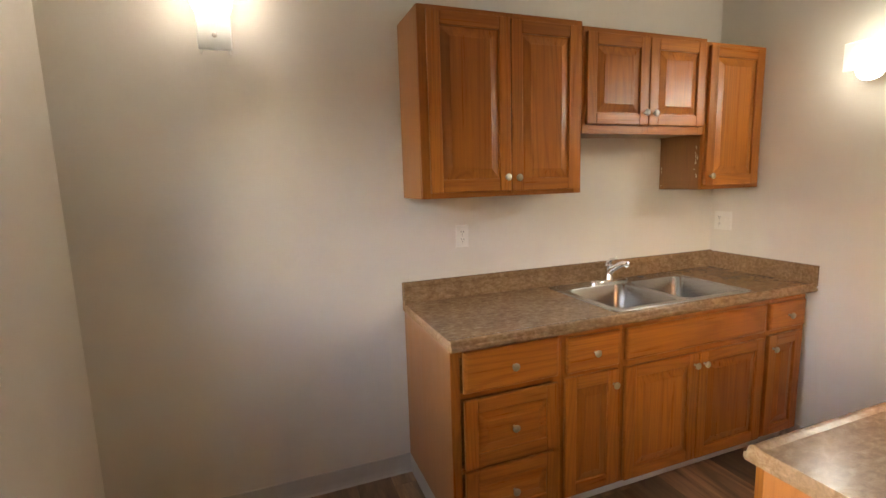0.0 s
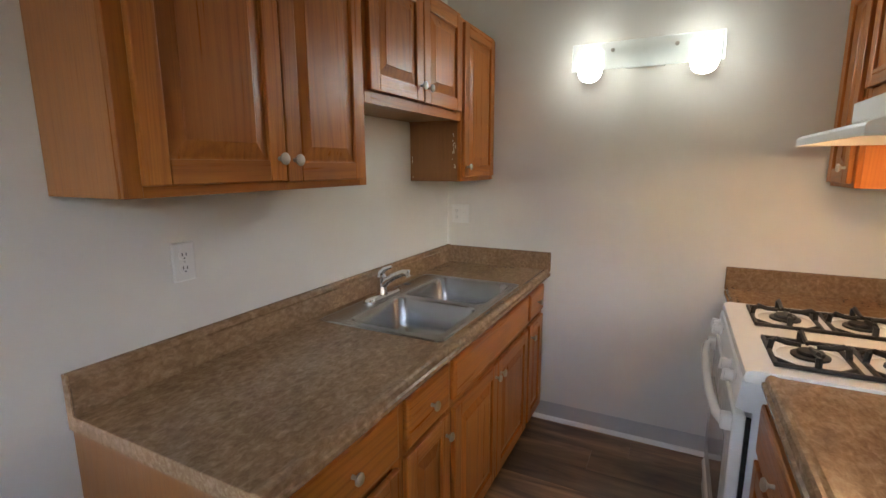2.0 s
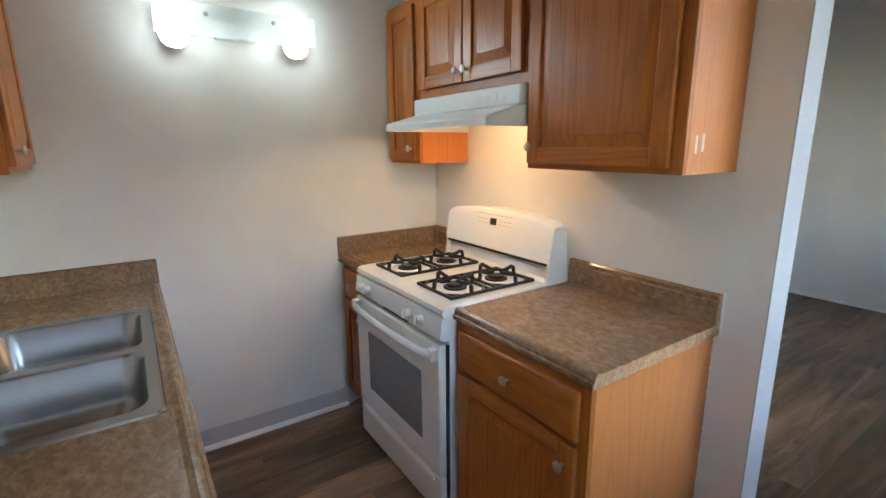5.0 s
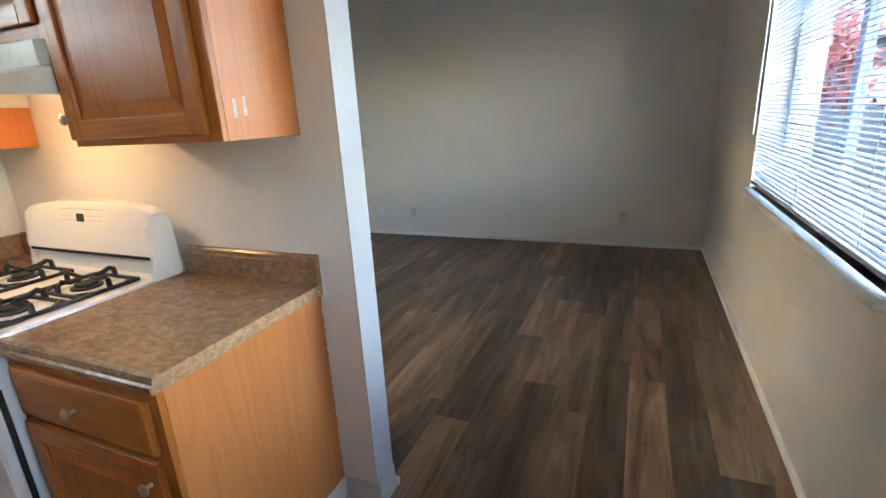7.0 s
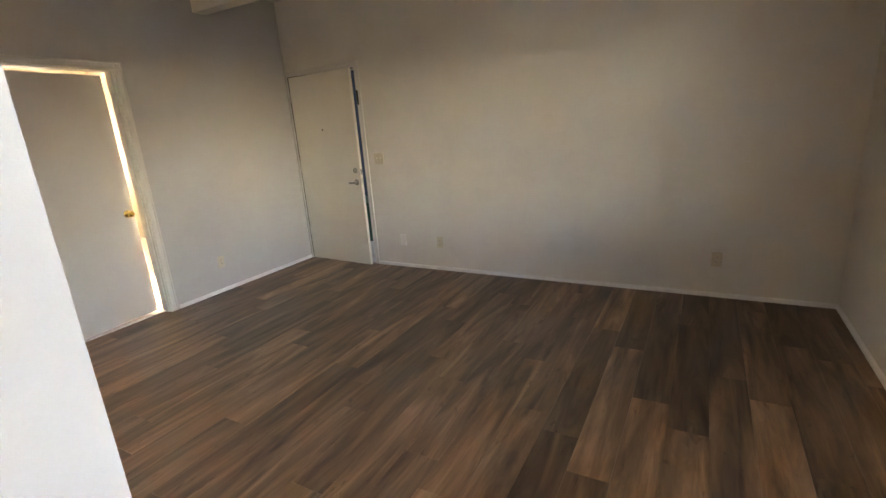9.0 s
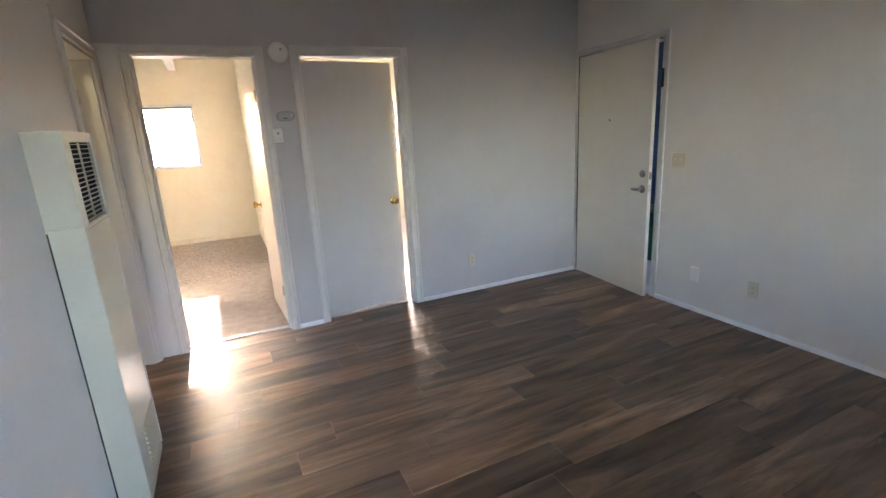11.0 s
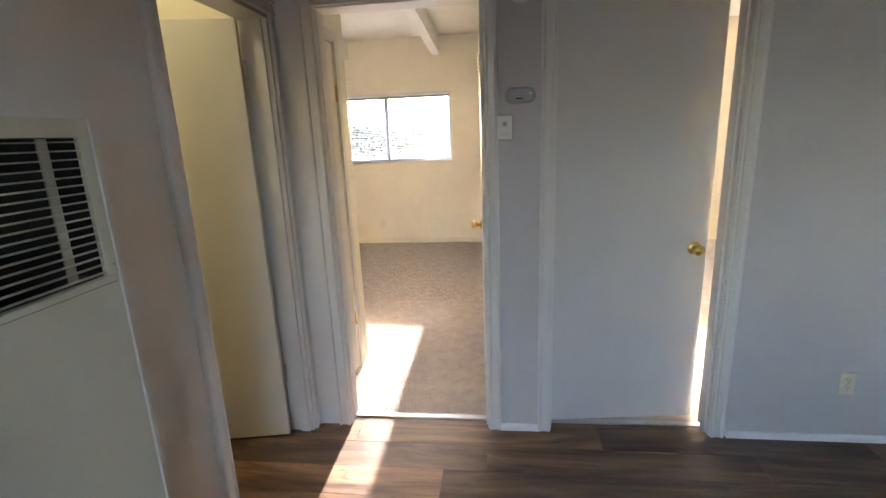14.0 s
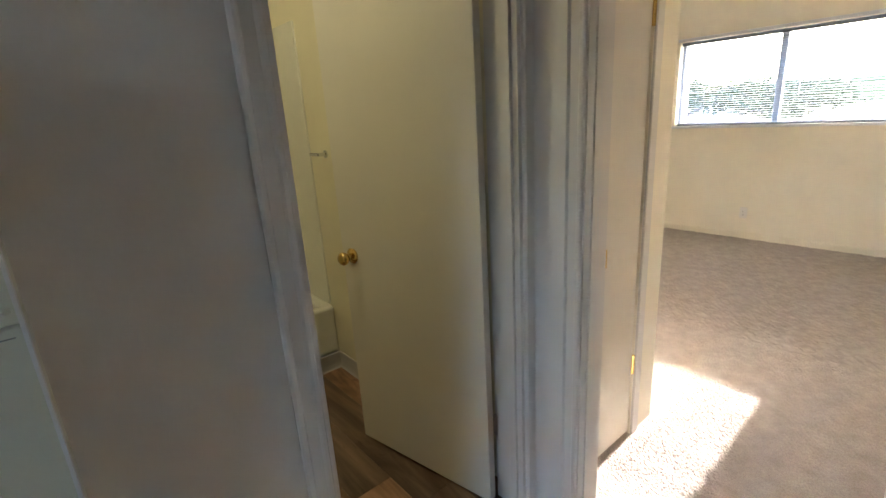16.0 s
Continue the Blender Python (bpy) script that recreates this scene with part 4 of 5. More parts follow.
SX0, SX1, SY0, SY1 = 1.508, 2.362, 1.615, 2.145
worktop("worktop", 0.703, KEND - 0.002, 1.56, NORTH - 0.002, -1, "brown granite-look laminate worktop with backsplash", (SX0 + 0.015, SX1 - 0.015, SY0 + 0.015, SY1 - 0.015), True, True)
worktop("worktop", 1.062, 1.69, 0.69, PART_N + 0.002, 1, "short brown laminate worktop beside the range", None, None, True)
worktop("worktop", 2.478, KEND - 0.002, 0.705, PART_N + 0.002, 1, "short brown laminate worktop in the corner", None, True, None)

# ---- sink ----
sink = thing("kitchen_sink", pose((SX0 + SX1) / 2, (SY0 + SY1) / 2, CT), "double-bowl stainless steel sink set in the worktop", "sink")
SW, SD = SX1 - SX0, SY1 - SY0


def rrect(cx, cy, hx, hy, r, z, n=6):
    pts = []
    for qx, qy, a0 in ((1, 1, 0), (-1, 1, 90), (-1, -1, 180), (1, -1, 270)):
        for k in range(n + 1):
            a = radians(a0 + 90 * k / n)
            pts.append((cx + qx * (hx - r) + r * math.cos(a), cy + qy * (hy - r) + r * math.sin(a), z))
    return pts


def loft(bm, loops, cap=True):
    vs = [[bm.verts.new(p) for p in lp] for lp in loops]
    for a, b in zip(vs, vs[1:]):
        for i in range(len(a)):
            j = (i + 1) % len(a)
            bm.faces.new((a[i], a[j], b[j], b[i]))
    if cap:
        bm.faces.new(vs[-1])
    return vs


bowls = ((-0.205, -0.035, 0.185, 0.2), (0.205, -0.035, 0.185, 0.2))
bm = bm_new()
# rim deck as strips round both bowls
hx, hy = SW / 2, SD / 2
for a, b, c, d in ((-hx, hx, 0.165, hy), (-hx, hx, -hy, -0.235), (-hx, -0.39, -0.235, 0.165), (0.39, hx, -0.235, 0.165), (-0.02, 0.02, -0.235, 0.165)):
    bx(bm, a, b, c, d, 0.0005, 0.004)
lp = rrect(0, 0, hx + 0.004, hy + 0.004, 0.03, 0.0)
loft(bm, [lp, rrect(0, 0, hx, hy, 0.028, 0.0055), rrect(0, 0, hx - 0.006, hy - 0.006, 0.024, 0.004)], False)
part("rim", bm, steel, sink, "brushed steel rim")
for cx, cy, bxh, byh in bowls:
    bm = bm_new()
    loft(bm, [rrect(cx, cy, bxh + 0.0, byh, 0.05, 0.0042), rrect(cx, cy, bxh - 0.006, byh - 0.006, 0.05, -0.004), rrect(cx, cy, bxh - 0.014, byh - 0.014, 0.055, -0.11), rrect(cx, cy, bxh - 0.03, byh - 0.03, 0.06, -0.15), rrect(cx, cy, bxh - 0.06, byh - 0.06, 0.06, -0.163), rrect(cx, cy, 0.045, 0.045, 0.04, -0.168)])
    bowl = part("bowl", bm, steel, sink, "", None, 50)
    for qx in (-1, 1):
        for qy in (-1, 1):
            corners = bm_new()
            x, y = cx + qx * bxh, cy + qy * byh
            arc = [(cx + qx * (bxh - 0.05) + qx * 0.05 * math.sin(radians(a)), cy + qy * (byh - 0.05) + qy * 0.05 * math.cos(radians(a))) for a in range(0, 91, 15)]
            vs = [corners.verts.new((px, py, 0.0042)) for px, py in arc]
            vs.append(corners.verts.new((x, y, 0.0042)))
            corners.faces.new(vs)
            part("rim_corner", corners, steel, sink)
    part("drain", lathe(bm_new(), [(0.042, -0.1675), (0.044, -0.1655), (0.03, -0.1665), (0.01, -0.1655)], pose(cx, cy, 0), 20), chrome, bowl, "chrome strainer")
part("hole_cover", lathe(bm_new(), [(0.017, 0.004), (0.018, 0.006), (0.015, 0.0065)], pose(0.195, 0.243, 0), 16), dark_slot, sink, "dark open tap hole")

faucet = thing("faucet", pose(1.877, 2.1, CT + 0.004), "chrome single-lever kitchen faucet", "faucet")
bm = bm_new()
loft(bm, [rrect(0, 0, 0.125, 0.028, 0.027, 0), rrect(0, 0, 0.125, 0.028, 0.027, 0.008), rrect(0, 0, 0.115, 0.02, 0.019, 0.016)])
part("base_plate", bm, chrome, faucet, "", None, 40)
part("body", lathe(bm_new(), [(0.026, 0.012), (0.024, 0.03), (0.02, 0.045), (0.019, 0.085), (0.021, 0.095), (0.015, 0.105)], None, 22), chrome, faucet, "", None, 40)
part("spout", tube(bm_new(), [(0, 0, 0.05), (0.0, -0.03, 0.08), (0.001, -0.07, 0.105), (0.002, -0.11, 0.122), (0.002, -0.135, 0.124), (0.002, -0.142, 0.108)], [0.018, 0.017, 0.016, 0.015, 0.016, 0.015], 14), chrome, faucet, "", None, 40)
part("lever", tube(bm_new(), [(0, 0.004, 0.09), (0.0, 0.002, 0.112), (0.004, -0.014, 0.13), (0.01, -0.045, 0.142)], [0.018, 0.016, 0.012, 0.008], 12, 0.8), chrome, faucet, "", None, 40)

# ---- gas range ----
RX = 1.694
rng_w = 0.762
stove = thing("gas_range", pose(2.456, PART_N + 0.025, 0, 0, 0, 180), "white freestanding gas range with black grates", "range")
D0 = -0.65
part("body", box(0.003, rng_w - 0.003, D0 + 0.019, -0.005, 0.02, 0.885, 0.004), enamel_grey, stove)
part("side_gap", box(0.001, 0.012, D0 + 0.008, D0 + 0.02, 0.06, 0.77), black_gap, stove, "black gasket line")
part("side_gap", box(rng_w - 0.012, rng_w - 0.001, D0 + 0.008, D0 + 0.02, 0.06, 0.77), black_gap, stove, "black gasket line")
bm = bm_new()
extrude_profile(bm, [(D0 - 0.005, 0.882), (D0 - 0.012, 0.895), (D0 - 0.008, 0.912), (D0 + 0.012, 0.92), (-0.1, 0.92), (-0.1, 0.882)], "x", 0, rng_w)
part("cooktop", bm, enamel, stove, "", None, 30)
bm = bm_new()
extrude_profile(bm, [(D0, 0.79), (D0 - 0.022, 0.8), (D0 - 0.014, 0.878), (D0 + 0.03, 0.882), (D0 + 0.03, 0.79)], "x", 0.001, rng_w - 0.001)
panel = part("control_panel", bm, enamel_grey, stove, "light grey knob panel")
for kx in (0.075, 0.15, rng_w - 0.235, rng_w - 0.14):
    bm = bm_new()
    m = pose(kx, D0 - 0.02, 0.838, 84, 0, 0)
    lathe(bm, [(0.021, 0), (0.022, 0.006), (0.018, 0.01), (0.017, 0.022), (0.015, 0.026)], m, 18)
    r = bmesh.ops.create_cube(bm, size=1.0, matrix=m @ Matrix.LocRotScale((0, 0, 0.022), None, (0.012, 0.042, 0.022)))
    bmesh.ops.bevel(bm, geom=list({e for v in r["verts"] for e in v.link_edges}), offset=0.003, segments=1, affect="EDGES")
    part("knob", bm, enamel, panel, "white control knob", None, 40)
bm = bm_new()
for k in range(10):
    bx(bm, 0.27 + k * 0.022, 0.283 + k * 0.022, D0 - 0.006, D0 + 0.001, 0.778, 0.786)
part("vent_slots", bm, dark_slot, stove, "row of dark vent slots")
oven = part("oven_door", box(0.004, rng_w - 0.004, D0 - 0.026, D0 + 0.008, 0.215, 0.775, 0.008, 2), enamel, stove, "white oven door")
bm = bm_new()
bx(bm, 0.135, rng_w - 0.135, D0 - 0.0275, D0 - 0.02, 0.325, 0.625, 0.0)
part("oven_window", bm, oven_glass, oven, "dark glass window")
bm = bm_new()
for k in range(3):
    bx(bm, rng_w / 2 - 0.035 + k * 0.026, rng_w / 2 - 0.017 + k * 0.026, D0 - 0.0268, D0 - 0.0255, 0.262, 0.272)
part("maker_mark", bm, plastic_grey, oven, "small grey maker's mark")
pts = [(0.03, D0 - 0.02, 0.735), (0.034, D0 - 0.05, 0.737), (0.07, D0 - 0.062, 0.738), (0.2, D0 - 0.072, 0.738), (rng_w / 2, D0 - 0.076, 0.738), (rng_w - 0.2, D0 - 0.072, 0.738), (rng_w - 0.07, D0 - 0.062, 0.738), (rng_w - 0.034, D0 - 0.05, 0.737), (rng_w - 0.03, D0 - 0.02, 0.735)]
part("oven_handle", tube(bm_new(), pts, 0.014, 12, 1.35), enamel, oven, "white bowed handle", None, 40)
for hx0 in (0.014, rng_w - 0.052):
    part("handle_end", box(hx0, hx0 + 0.038, D0 - 0.056, D0 - 0.02, 0.712, 0.762, 0.007, 2), enamel, oven)
dr = part("drawer", box(0.004, rng_w - 0.004, D0 - 0.022, D0 + 0.008, 0.03, 0.205, 0.006, 2), enamel, stove, "white storage drawer")
part("drawer_lip", extrude_profile(bm_new(), [(D0 - 0.02, 0.176), (D0 - 0.034, 0.182), (D0 - 0.03, 0.196), (D0 - 0.02, 0.2)], "x", 0.05, rng_w - 0.05), enamel, dr)
# back guard with rounded top
bm = bm_new()
n = 16
front_l, back_l = [], []
for k in range(n + 1):
    x = rng_w * k / n
    e = min(x, rng_w - x)
    rise = 0.03 * (1 - ((2 * x / rng_w) - 1) ** 2)
    drop = 0.012 * max(0, 1 - e / 0.035) ** 2
    front_l.append((x, 1.17 + rise - drop))
vf0 = [bm.verts.new((x, -0.122, 1.005)) for x, z in front_l]
vf1 = [bm.verts.new((x, -0.102, z - 0.018)) for x, z in front_l]
vt1 = [bm.verts.new((x, -0.088, z)) for x, z in front_l]
vt2 = [bm.verts.new((x, -0.03, z)) for x, z in front_l]
vb = [bm.verts.new((x, -0.012, 1.005)) for x, z in front_l]
rows = [vf0, vf1, vt1, vt2, vb]
for a, b in zip(rows, rows[1:] + rows[:1]):
    for k in range(n):
        bm.faces.new((a[k], a[k + 1], b[k + 1], b[k]))
for k in (0, n):
    bm.faces.new([r[k] for r in rows])
guard = part("back_guard", bm, enamel, stove, "white rounded back guard", None, 35)
part("guard_neck", extrude_profile(bm_new(), [(-0.13, 0.915), (-0.112, 0.935), (-0.098, 0.998), (-0.02, 0.998), (-0.02, 0.9)], "x", 0.002, rng_w - 0.002), enamel, stove)
part("guard_gap", box(0.0125, rng_w - 0.0125, -0.1205, -0.03, 0.992, 1.006), black_gap, stove, "black vent gap")
for xa in (0.0, rng_w - 0.012):
    ends = bm_new()
    extrude_profile(ends, [(-0.128, 0.918), (-0.118, 1.0), (-0.122, 1.02), (-0.1, 1.15), (-0.02, 1.15), (-0.01, 0.918)], "x", xa - 0.003, xa + 0.015)
    part("guard_end", ends, enamel, stove)
lean = pose(rng_w / 2, -0.1085, 1.138, -7.5, 0, 0)
part("display", box(-0.022, 0.022, -0.0007, 0.003, -0.016, 0.016), display_mat, guard, "small dark clock display", lean)
bm = bm_new()
bx(bm, -0.135, 0.135, -0.0006, 0.002, 0.032, 0.0345)
for k in range(6):
    xx = (-0.115, -0.09, -0.065, 0.045, 0.075, 0.105)[k]
    bx(bm, xx, xx + 0.018, -0.0006, 0.002, 0.006, 0.009)
    bx(bm, xx, xx + 0.018, -0.0006, 0.002, -0.012, -0.009)
part("panel_print", bm, plastic_grey, guard, "faint grey button print", lean)


def grate(cx, parent):
    """A cast-iron double grate over two burners, in the range's own axes."""
    wells = bm_new()
    bx(wells, cx - 0.122, cx + 0.122, D0 + 0.07, -0.146, 0.9195, 0.9212, 0.0)
    part("burner_well", wells, enamel_grey, parent, "recessed burner well")
    bm = bm_new()
    y0, y1 = D0 + 0.066, -0.142
    ym = (y0 + y1) / 2
    for a, b in ((y0, y0 + 0.011), (y1 - 0.011, y1), (ym - 0.024, ym - 0.013), (ym + 0.013, ym + 0.024)):
        bx(bm, cx - 0.128, cx + 0.128, a, b, 0.921, 0.934, 0.002)
    for a in (cx - 0.128, cx + 0.117):
        bx(bm, a, a + 0.011, y0, y1, 0.921, 0.934, 0.002)
    for cy, half_y in (((y0 + ym - 0.013) / 2, (ym - 0.024 - y0) / 2), ((ym + 0.013 + y1) / 2, (y1 - ym - 0.024) / 2)):
        for sx in (-1, 1):
            for sy in (-1, 1):
                tube(bm, [(cx + sx * 0.122, cy + sy * (half_y - 0.045), 0.929), (cx + sx * 0.075, cy + sy * half_y, 0.929)], 0.0065, 6)
        for dx, dy, reach in ((1, 0, 0.121), (-1, 0, 0.121), (0, 1, half_y), (0, -1, half_y)):
            p = [(cx + dx * reach, cy + dy * reach, 0.928), (cx + dx * (reach - 0.004), cy + dy * (reach - 0.004), 0.96), (cx + dx * (reach - 0.016), cy + dy * (reach - 0.016), 0.966), (cx + dx * 0.055, cy + dy * 0.055, 0.957), (cx + dx * 0.02, cy + dy * 0.02, 0.955)]
            tube(bm, p, [0.0075, 0.0075, 0.0075, 0.007, 0.0055], 6, 1.25)
    g = part("grate", bm, black_iron, parent, "black cast-iron grate")
    for cy in ((y0 + ym) / 2, (ym + y1) / 2):
        part("burner", lathe(bm_new(), [(0.05, 0.921), (0.05, 0.929), (0.036, 0.931), (0.036, 0.938), (0.033, 0.941), (0.0, 0.942)], pose(cx, cy, 0), 24), black_iron, parent, "dark burner cap", None, 40)
        part("burner_bowl", lathe(bm_new(), [(0.085, 0.9215), (0.082, 0.9235), (0.055, 0.9222)], pose(cx, cy, 0), 28), enamel, parent, "white burner bowl", None, 40)
    return g


grate(0.185, stove)
grate(rng_w - 0.185, stove)

# ---- range hood ----
hood = thing("range_hood", pose(2.452, PART_N, 0, 0, 0, 180), "white under-cabinet range hood, light on", "range hood")
hw = 0.765
part("upper_shell", box(0, hw, -0.342, -0.002, 1.645, 1.719, 0.004), enamel_grey, hood, "grey-white upper shell")
bm = bm_new()
extrude_profile(bm, [(-0.335, 1.645), (-0.485, 1.604), (-0.496, 1.599), (-0.5, 1.592), (-0.5, 1.568), (-0.494, 1.568), (-0.485, 1.59), (-0.335, 1.63)], "x", 0.0065, hw - 0.0065)
part("visor", bm, enamel_grey, hood, "flared front lip")
for xa in (0, hw - 0.006):
    bm = bm_new()
    extrude_profile(bm, [(-0.336, 1.6449), (-0.485, 1.605), (-0.497, 1.599), (-0.501, 1.592), (-0.501, 1.567), (-0.002, 1.567), (-0.002, 1.6449)], "x", xa, xa + 0.006)
    part("end_plate", bm, enamel_grey, hood)
part("underside", box(0.006, hw - 0.006, -0.334, -0.004, 1.636, 1.643), enamel, hood, "white underside")
part("filter", box(0.2, 0.56, -0.27, -0.06, 1.626, 1.635), aluminium, hood, "metal grease filter")
part("lamp_socket", box(0.36, 0.41, -0.335, -0.3, 1.615, 1.637), plastic_white, hood)
part("lamp_lens", box(0.32, 0.45, -0.345, -0.29, 1.595, 1.615, 0.004), hood_glow, hood, "lit warm lamp lens")
for k in (0.5, 0.56):
    part("switch", box(k, k + 0.035, -0.3455, -0.341, 1.674, 1.69, 0.002), enamel, hood, "white rocker switch")
part("switch_plate", box(0.47, 0.64, -0.3435, -0.3415, 1.666, 1.698), enamel_grey, hood)

# ---- wall lamps ----


SHADE = [(0.015, -0.088), (0.045, -0.08), (0.064, -0.062), (0.074, -0.035), (0.076, 0.0), (0.075, 0.06), (0.072, 0.074), (0.05, 0.077)]


def half_turn(profile, m, a0, a1, n=18):
    """Part of a turned shell between two angles about local z."""
    bm = bm_new()
    rows = []
    for r, z in profile:
        rows.append([bm.verts.new(m @ Vector((r * math.cos(a0 + (a1 - a0) * k / n), r * math.sin(a0 + (a1 - a0) * k / n), z))) for k in range(n + 1)])
    for a, b in zip(rows, rows[1:]):
        for k in range(n):
            bm.faces.new((a[k], a[k + 1], b[k + 1], b[k]))
    for row in (rows[0], rows[-1]):
        bm.faces.new(row)
    return bm


def lit_shade(lamp, m, facing, lit=shade_glow, arc=82):
    """A frosted shade whose front glows; its white back is an added unlit shell that keeps light off the wall."""
    a = radians(facing)
    part("shade", half_turn(SHADE, m, a - radians(arc), a + radians(arc)), lit, lamp, "lit frosted glass shade", None, 40)
    part("reflector", half_turn([(r - 0.002, z) for r, z in SHADE], m, a + radians(arc), a + radians(360 - arc)), plastic_white, lamp, "white unlit back added to keep glow off the wall", None, 40)


lamp = thing("wall_lamp", pose(KEND, 1.132, 2.0), "two-light wall fixture with glowing frosted shades", "wall lamp")
bar_glass = part("glass_plate", box(-0.15, -0.143, -0.325, 0.325, -0.05, 0.075, 0.003), frost, lamp, "frosted glass bar")
bar_glass.visible_shadow = False
part("wall_box", box(-0.03, -0.001, -0.09, 0.09, -0.03, 0.045, 0.004), plastic_white, lamp)
for yy in (-0.137, 0.137):
    part("screw", lathe(bm_new(), [(0.009, 0), (0.009, 0.006), (0.005, 0.009)], pose(-0.15, yy, 0.035, 0, -90, 0), 14), nickel, lamp, "small round screw cap")
    part("stem", tube(bm_new(), [(-0.001, yy, 0.035), (-0.145, yy, 0.035)], 0.006, 8), nickel, lamp)
for yy in (-0.252, 0.252):
    lit_shade(lamp, pose(-0.066, yy, -0.012) @ Matrix.Diagonal((0.8, 0.8, 0.9, 1)), 180)

lamp = thing("wall_lamp", pose(-0.036, NORTH, 2.245), "single wall fixture with frosted plate, lit", "wall lamp")
part("glass_plate", box(-0.062, 0.062, -0.085, -0.077, -0.2, 0.0, 0.004), frost, lamp, "frosted glass plate")
part("wall_box", box(-0.045, 0.045, -0.03, -0.001, -0.15, 0.05, 0.004), plastic_white, lamp)
part("screw", lathe(bm_new(), [(0.009, 0), (0.009, 0.006), (0.005, 0.009)], pose(0.0, -0.085, -0.145, 90, 0, 0), 14), nickel, lamp, "small round screw cap")
for xx in (-0.05, 0.05):
    part("clip", tube(bm_new(), [(xx, -0.073, -0.19), (xx * 1.04, -0.083, -0.217)], 0.004, 6), plastic_white, lamp, "small clip foot")
lit_shade(lamp, pose(0, -0.1, 0.0), -90, low_glow, 115)

# ---- outlets, switches, alarms ----


def outlet(m, label, mat=plastic_white, gangs=1, kind="duplex"):
    """A wall plate in local xz that faces -y."""
    w = 0.07 + 0.046 * (gangs - 1)
    o = thing("switch_plate" if kind == "switch" else "outlet", m, label, "light switch" if kind == "switch" else "outlet")
    part("plate", ring_panel(bm_new(), w, 0.115, [(0, 0), (0, -0.003), (0.004, -0.006), (0.006, -0.006)]), mat, o, "", pose(-w / 2, 0, -0.0575))
    for g in range(gangs):
        cx = (g - (gangs - 1) / 2) * 0.046
        if kind == "duplex" and g == 0:
            for z in (-0.0195, 0.0195):
                part("socket", lathe(bm_new(), [(0.0165, 0), (0.0165, 0.002)], pose(cx, -0.0058, z, 90, 0, 0), 16), mat, o)
                bm = bm_new()
                bx(bm, cx - 0.0072, cx - 0.005, -0.0084, -0.0076, z - 0.002, z + 0.007)
                bx(bm, cx + 0.005, cx + 0.0072, -0.0084, -0.0076, z - 0.002, z + 0.006)
                bx(bm, cx - 0.002, cx + 0.002, -0.0084, -0.0076, z - 0.011, z - 0.007)
                part("slots", bm, dark_slot, o)
        elif kind == "switch" or (kind == "duplex" and g == 1):
            part("toggle", box(cx - 0.005, cx + 0.005, -0.016, -0.005, -0.003, 0.012, 0.002), mat, o)
        for z in ((0,) if kind == "duplex" else (-0.03, 0.03)):
            part("screw", lathe(bm_new(), [(0.003, 0), (0.003, 0.001)], pose(cx, -0.006, z, 90, 0, 0), 8), nickel, o)
    return o


outlet(pose(1.032, NORTH, 1.226), "white duplex outlet above the worktop")
outlet(pose(KEND, 2.128, 1.21, 0, 0, -90), "white double plate with outlet and switch", plastic_white, 2)
outlet(pose(3.114, SOUTH, 0.297, 0, 0, 180), "plain white blank wall plate", plastic_white, 1, "blank")
outlet(pose(2.665, SOUTH, 0.295, 0, 0, 180), "almond duplex outlet low on the wall", plastic_almond)
outlet(pose(0.206, SOUTH, 0.305, 0, 0, 180), "almond duplex outlet low on the wall", plastic_almond)
outlet(pose(3.325, SOUTH, 1.165, 0, 0, 180), "almond double light switch beside the front door", plastic_almond, 2, "switch")
outlet(pose(EAST, -2.654, 0.3, 0, 0, -90), "almond duplex outlet low on the hall wall", plastic_almond)
outlet(pose(FAR, 0.6, 0.28, 0, 0, -90), "cream duplex outlet on the bedroom wall")
bracket = tagged(part("door_latch_hook", box(FRONT[0] - 0.012, FRONT[0] + 0.004, SOUTH + 0.01, SOUTH + 0.022, 1.72, 1.86, 0.002), black_iron), "small dark metal latch on the front door frame", "latch")

det = thing("smoke_detector", pose(EAST, -1.16, 2.08, 0, -90, 0), "round white smoke detector high on the hall wall", "smoke detector")
part("body", lathe(bm_new(), [(0.068, 0), (0.07, 0.012), (0.064, 0.026), (0.045, 0.034), (0.04, 0.033)], None, 32), plastic_white, det, "", None, 35)
part("test_button", lathe(bm_new(), [(0.01, 0.032), (0.01, 0.036)], pose(0.02, -0.018, 0), 14), plastic_grey, det)
co = thing("carbon_monoxide_alarm", pose(EAST, -1.154, 1.646, 0, 0, -90), "oval grey-white alarm on the hall wall", "alarm")
bm = bm_new()
loft(bm, [[(x, y, z) for x, z, y in rrect(0, 0, 0.066, 0.034, 0.033, 0.0)], [(x, y, z) for x, z, y in rrect(0, 0, 0.066, 0.034, 0.033, -0.018)], [(x, y, z) for x, z, y in rrect(0, 0, 0.056, 0.026, 0.025, -0.028)]])
part("body", bm, plastic_grey, co, "", None, 35)
part("light", lathe(bm_new(), [(0.006, 0), (0.005, 0.003)], pose(0.042, -0.027, 0.006, 90, 0, 0), 12), plastic_white, co, "pale indicator")
part("grille", box(-0.02, 0.012, -0.0295, -0.0275, -0.016, -0.011), dark_slot, co)
th = thing("thermostat", pose(EAST, -1.087, 1.513, 0, 0, -90), "small white thermostat plate with a dial", "thermostat")
part("plate", box(-0.037, 0.037, -0.008, 0, -0.055, 0.055, 0.002), plastic_grey, th)
part("cover", box(-0.033, 0.033, -0.024, -0.008, -0.051, 0.051, 0.003), plastic_white, th)
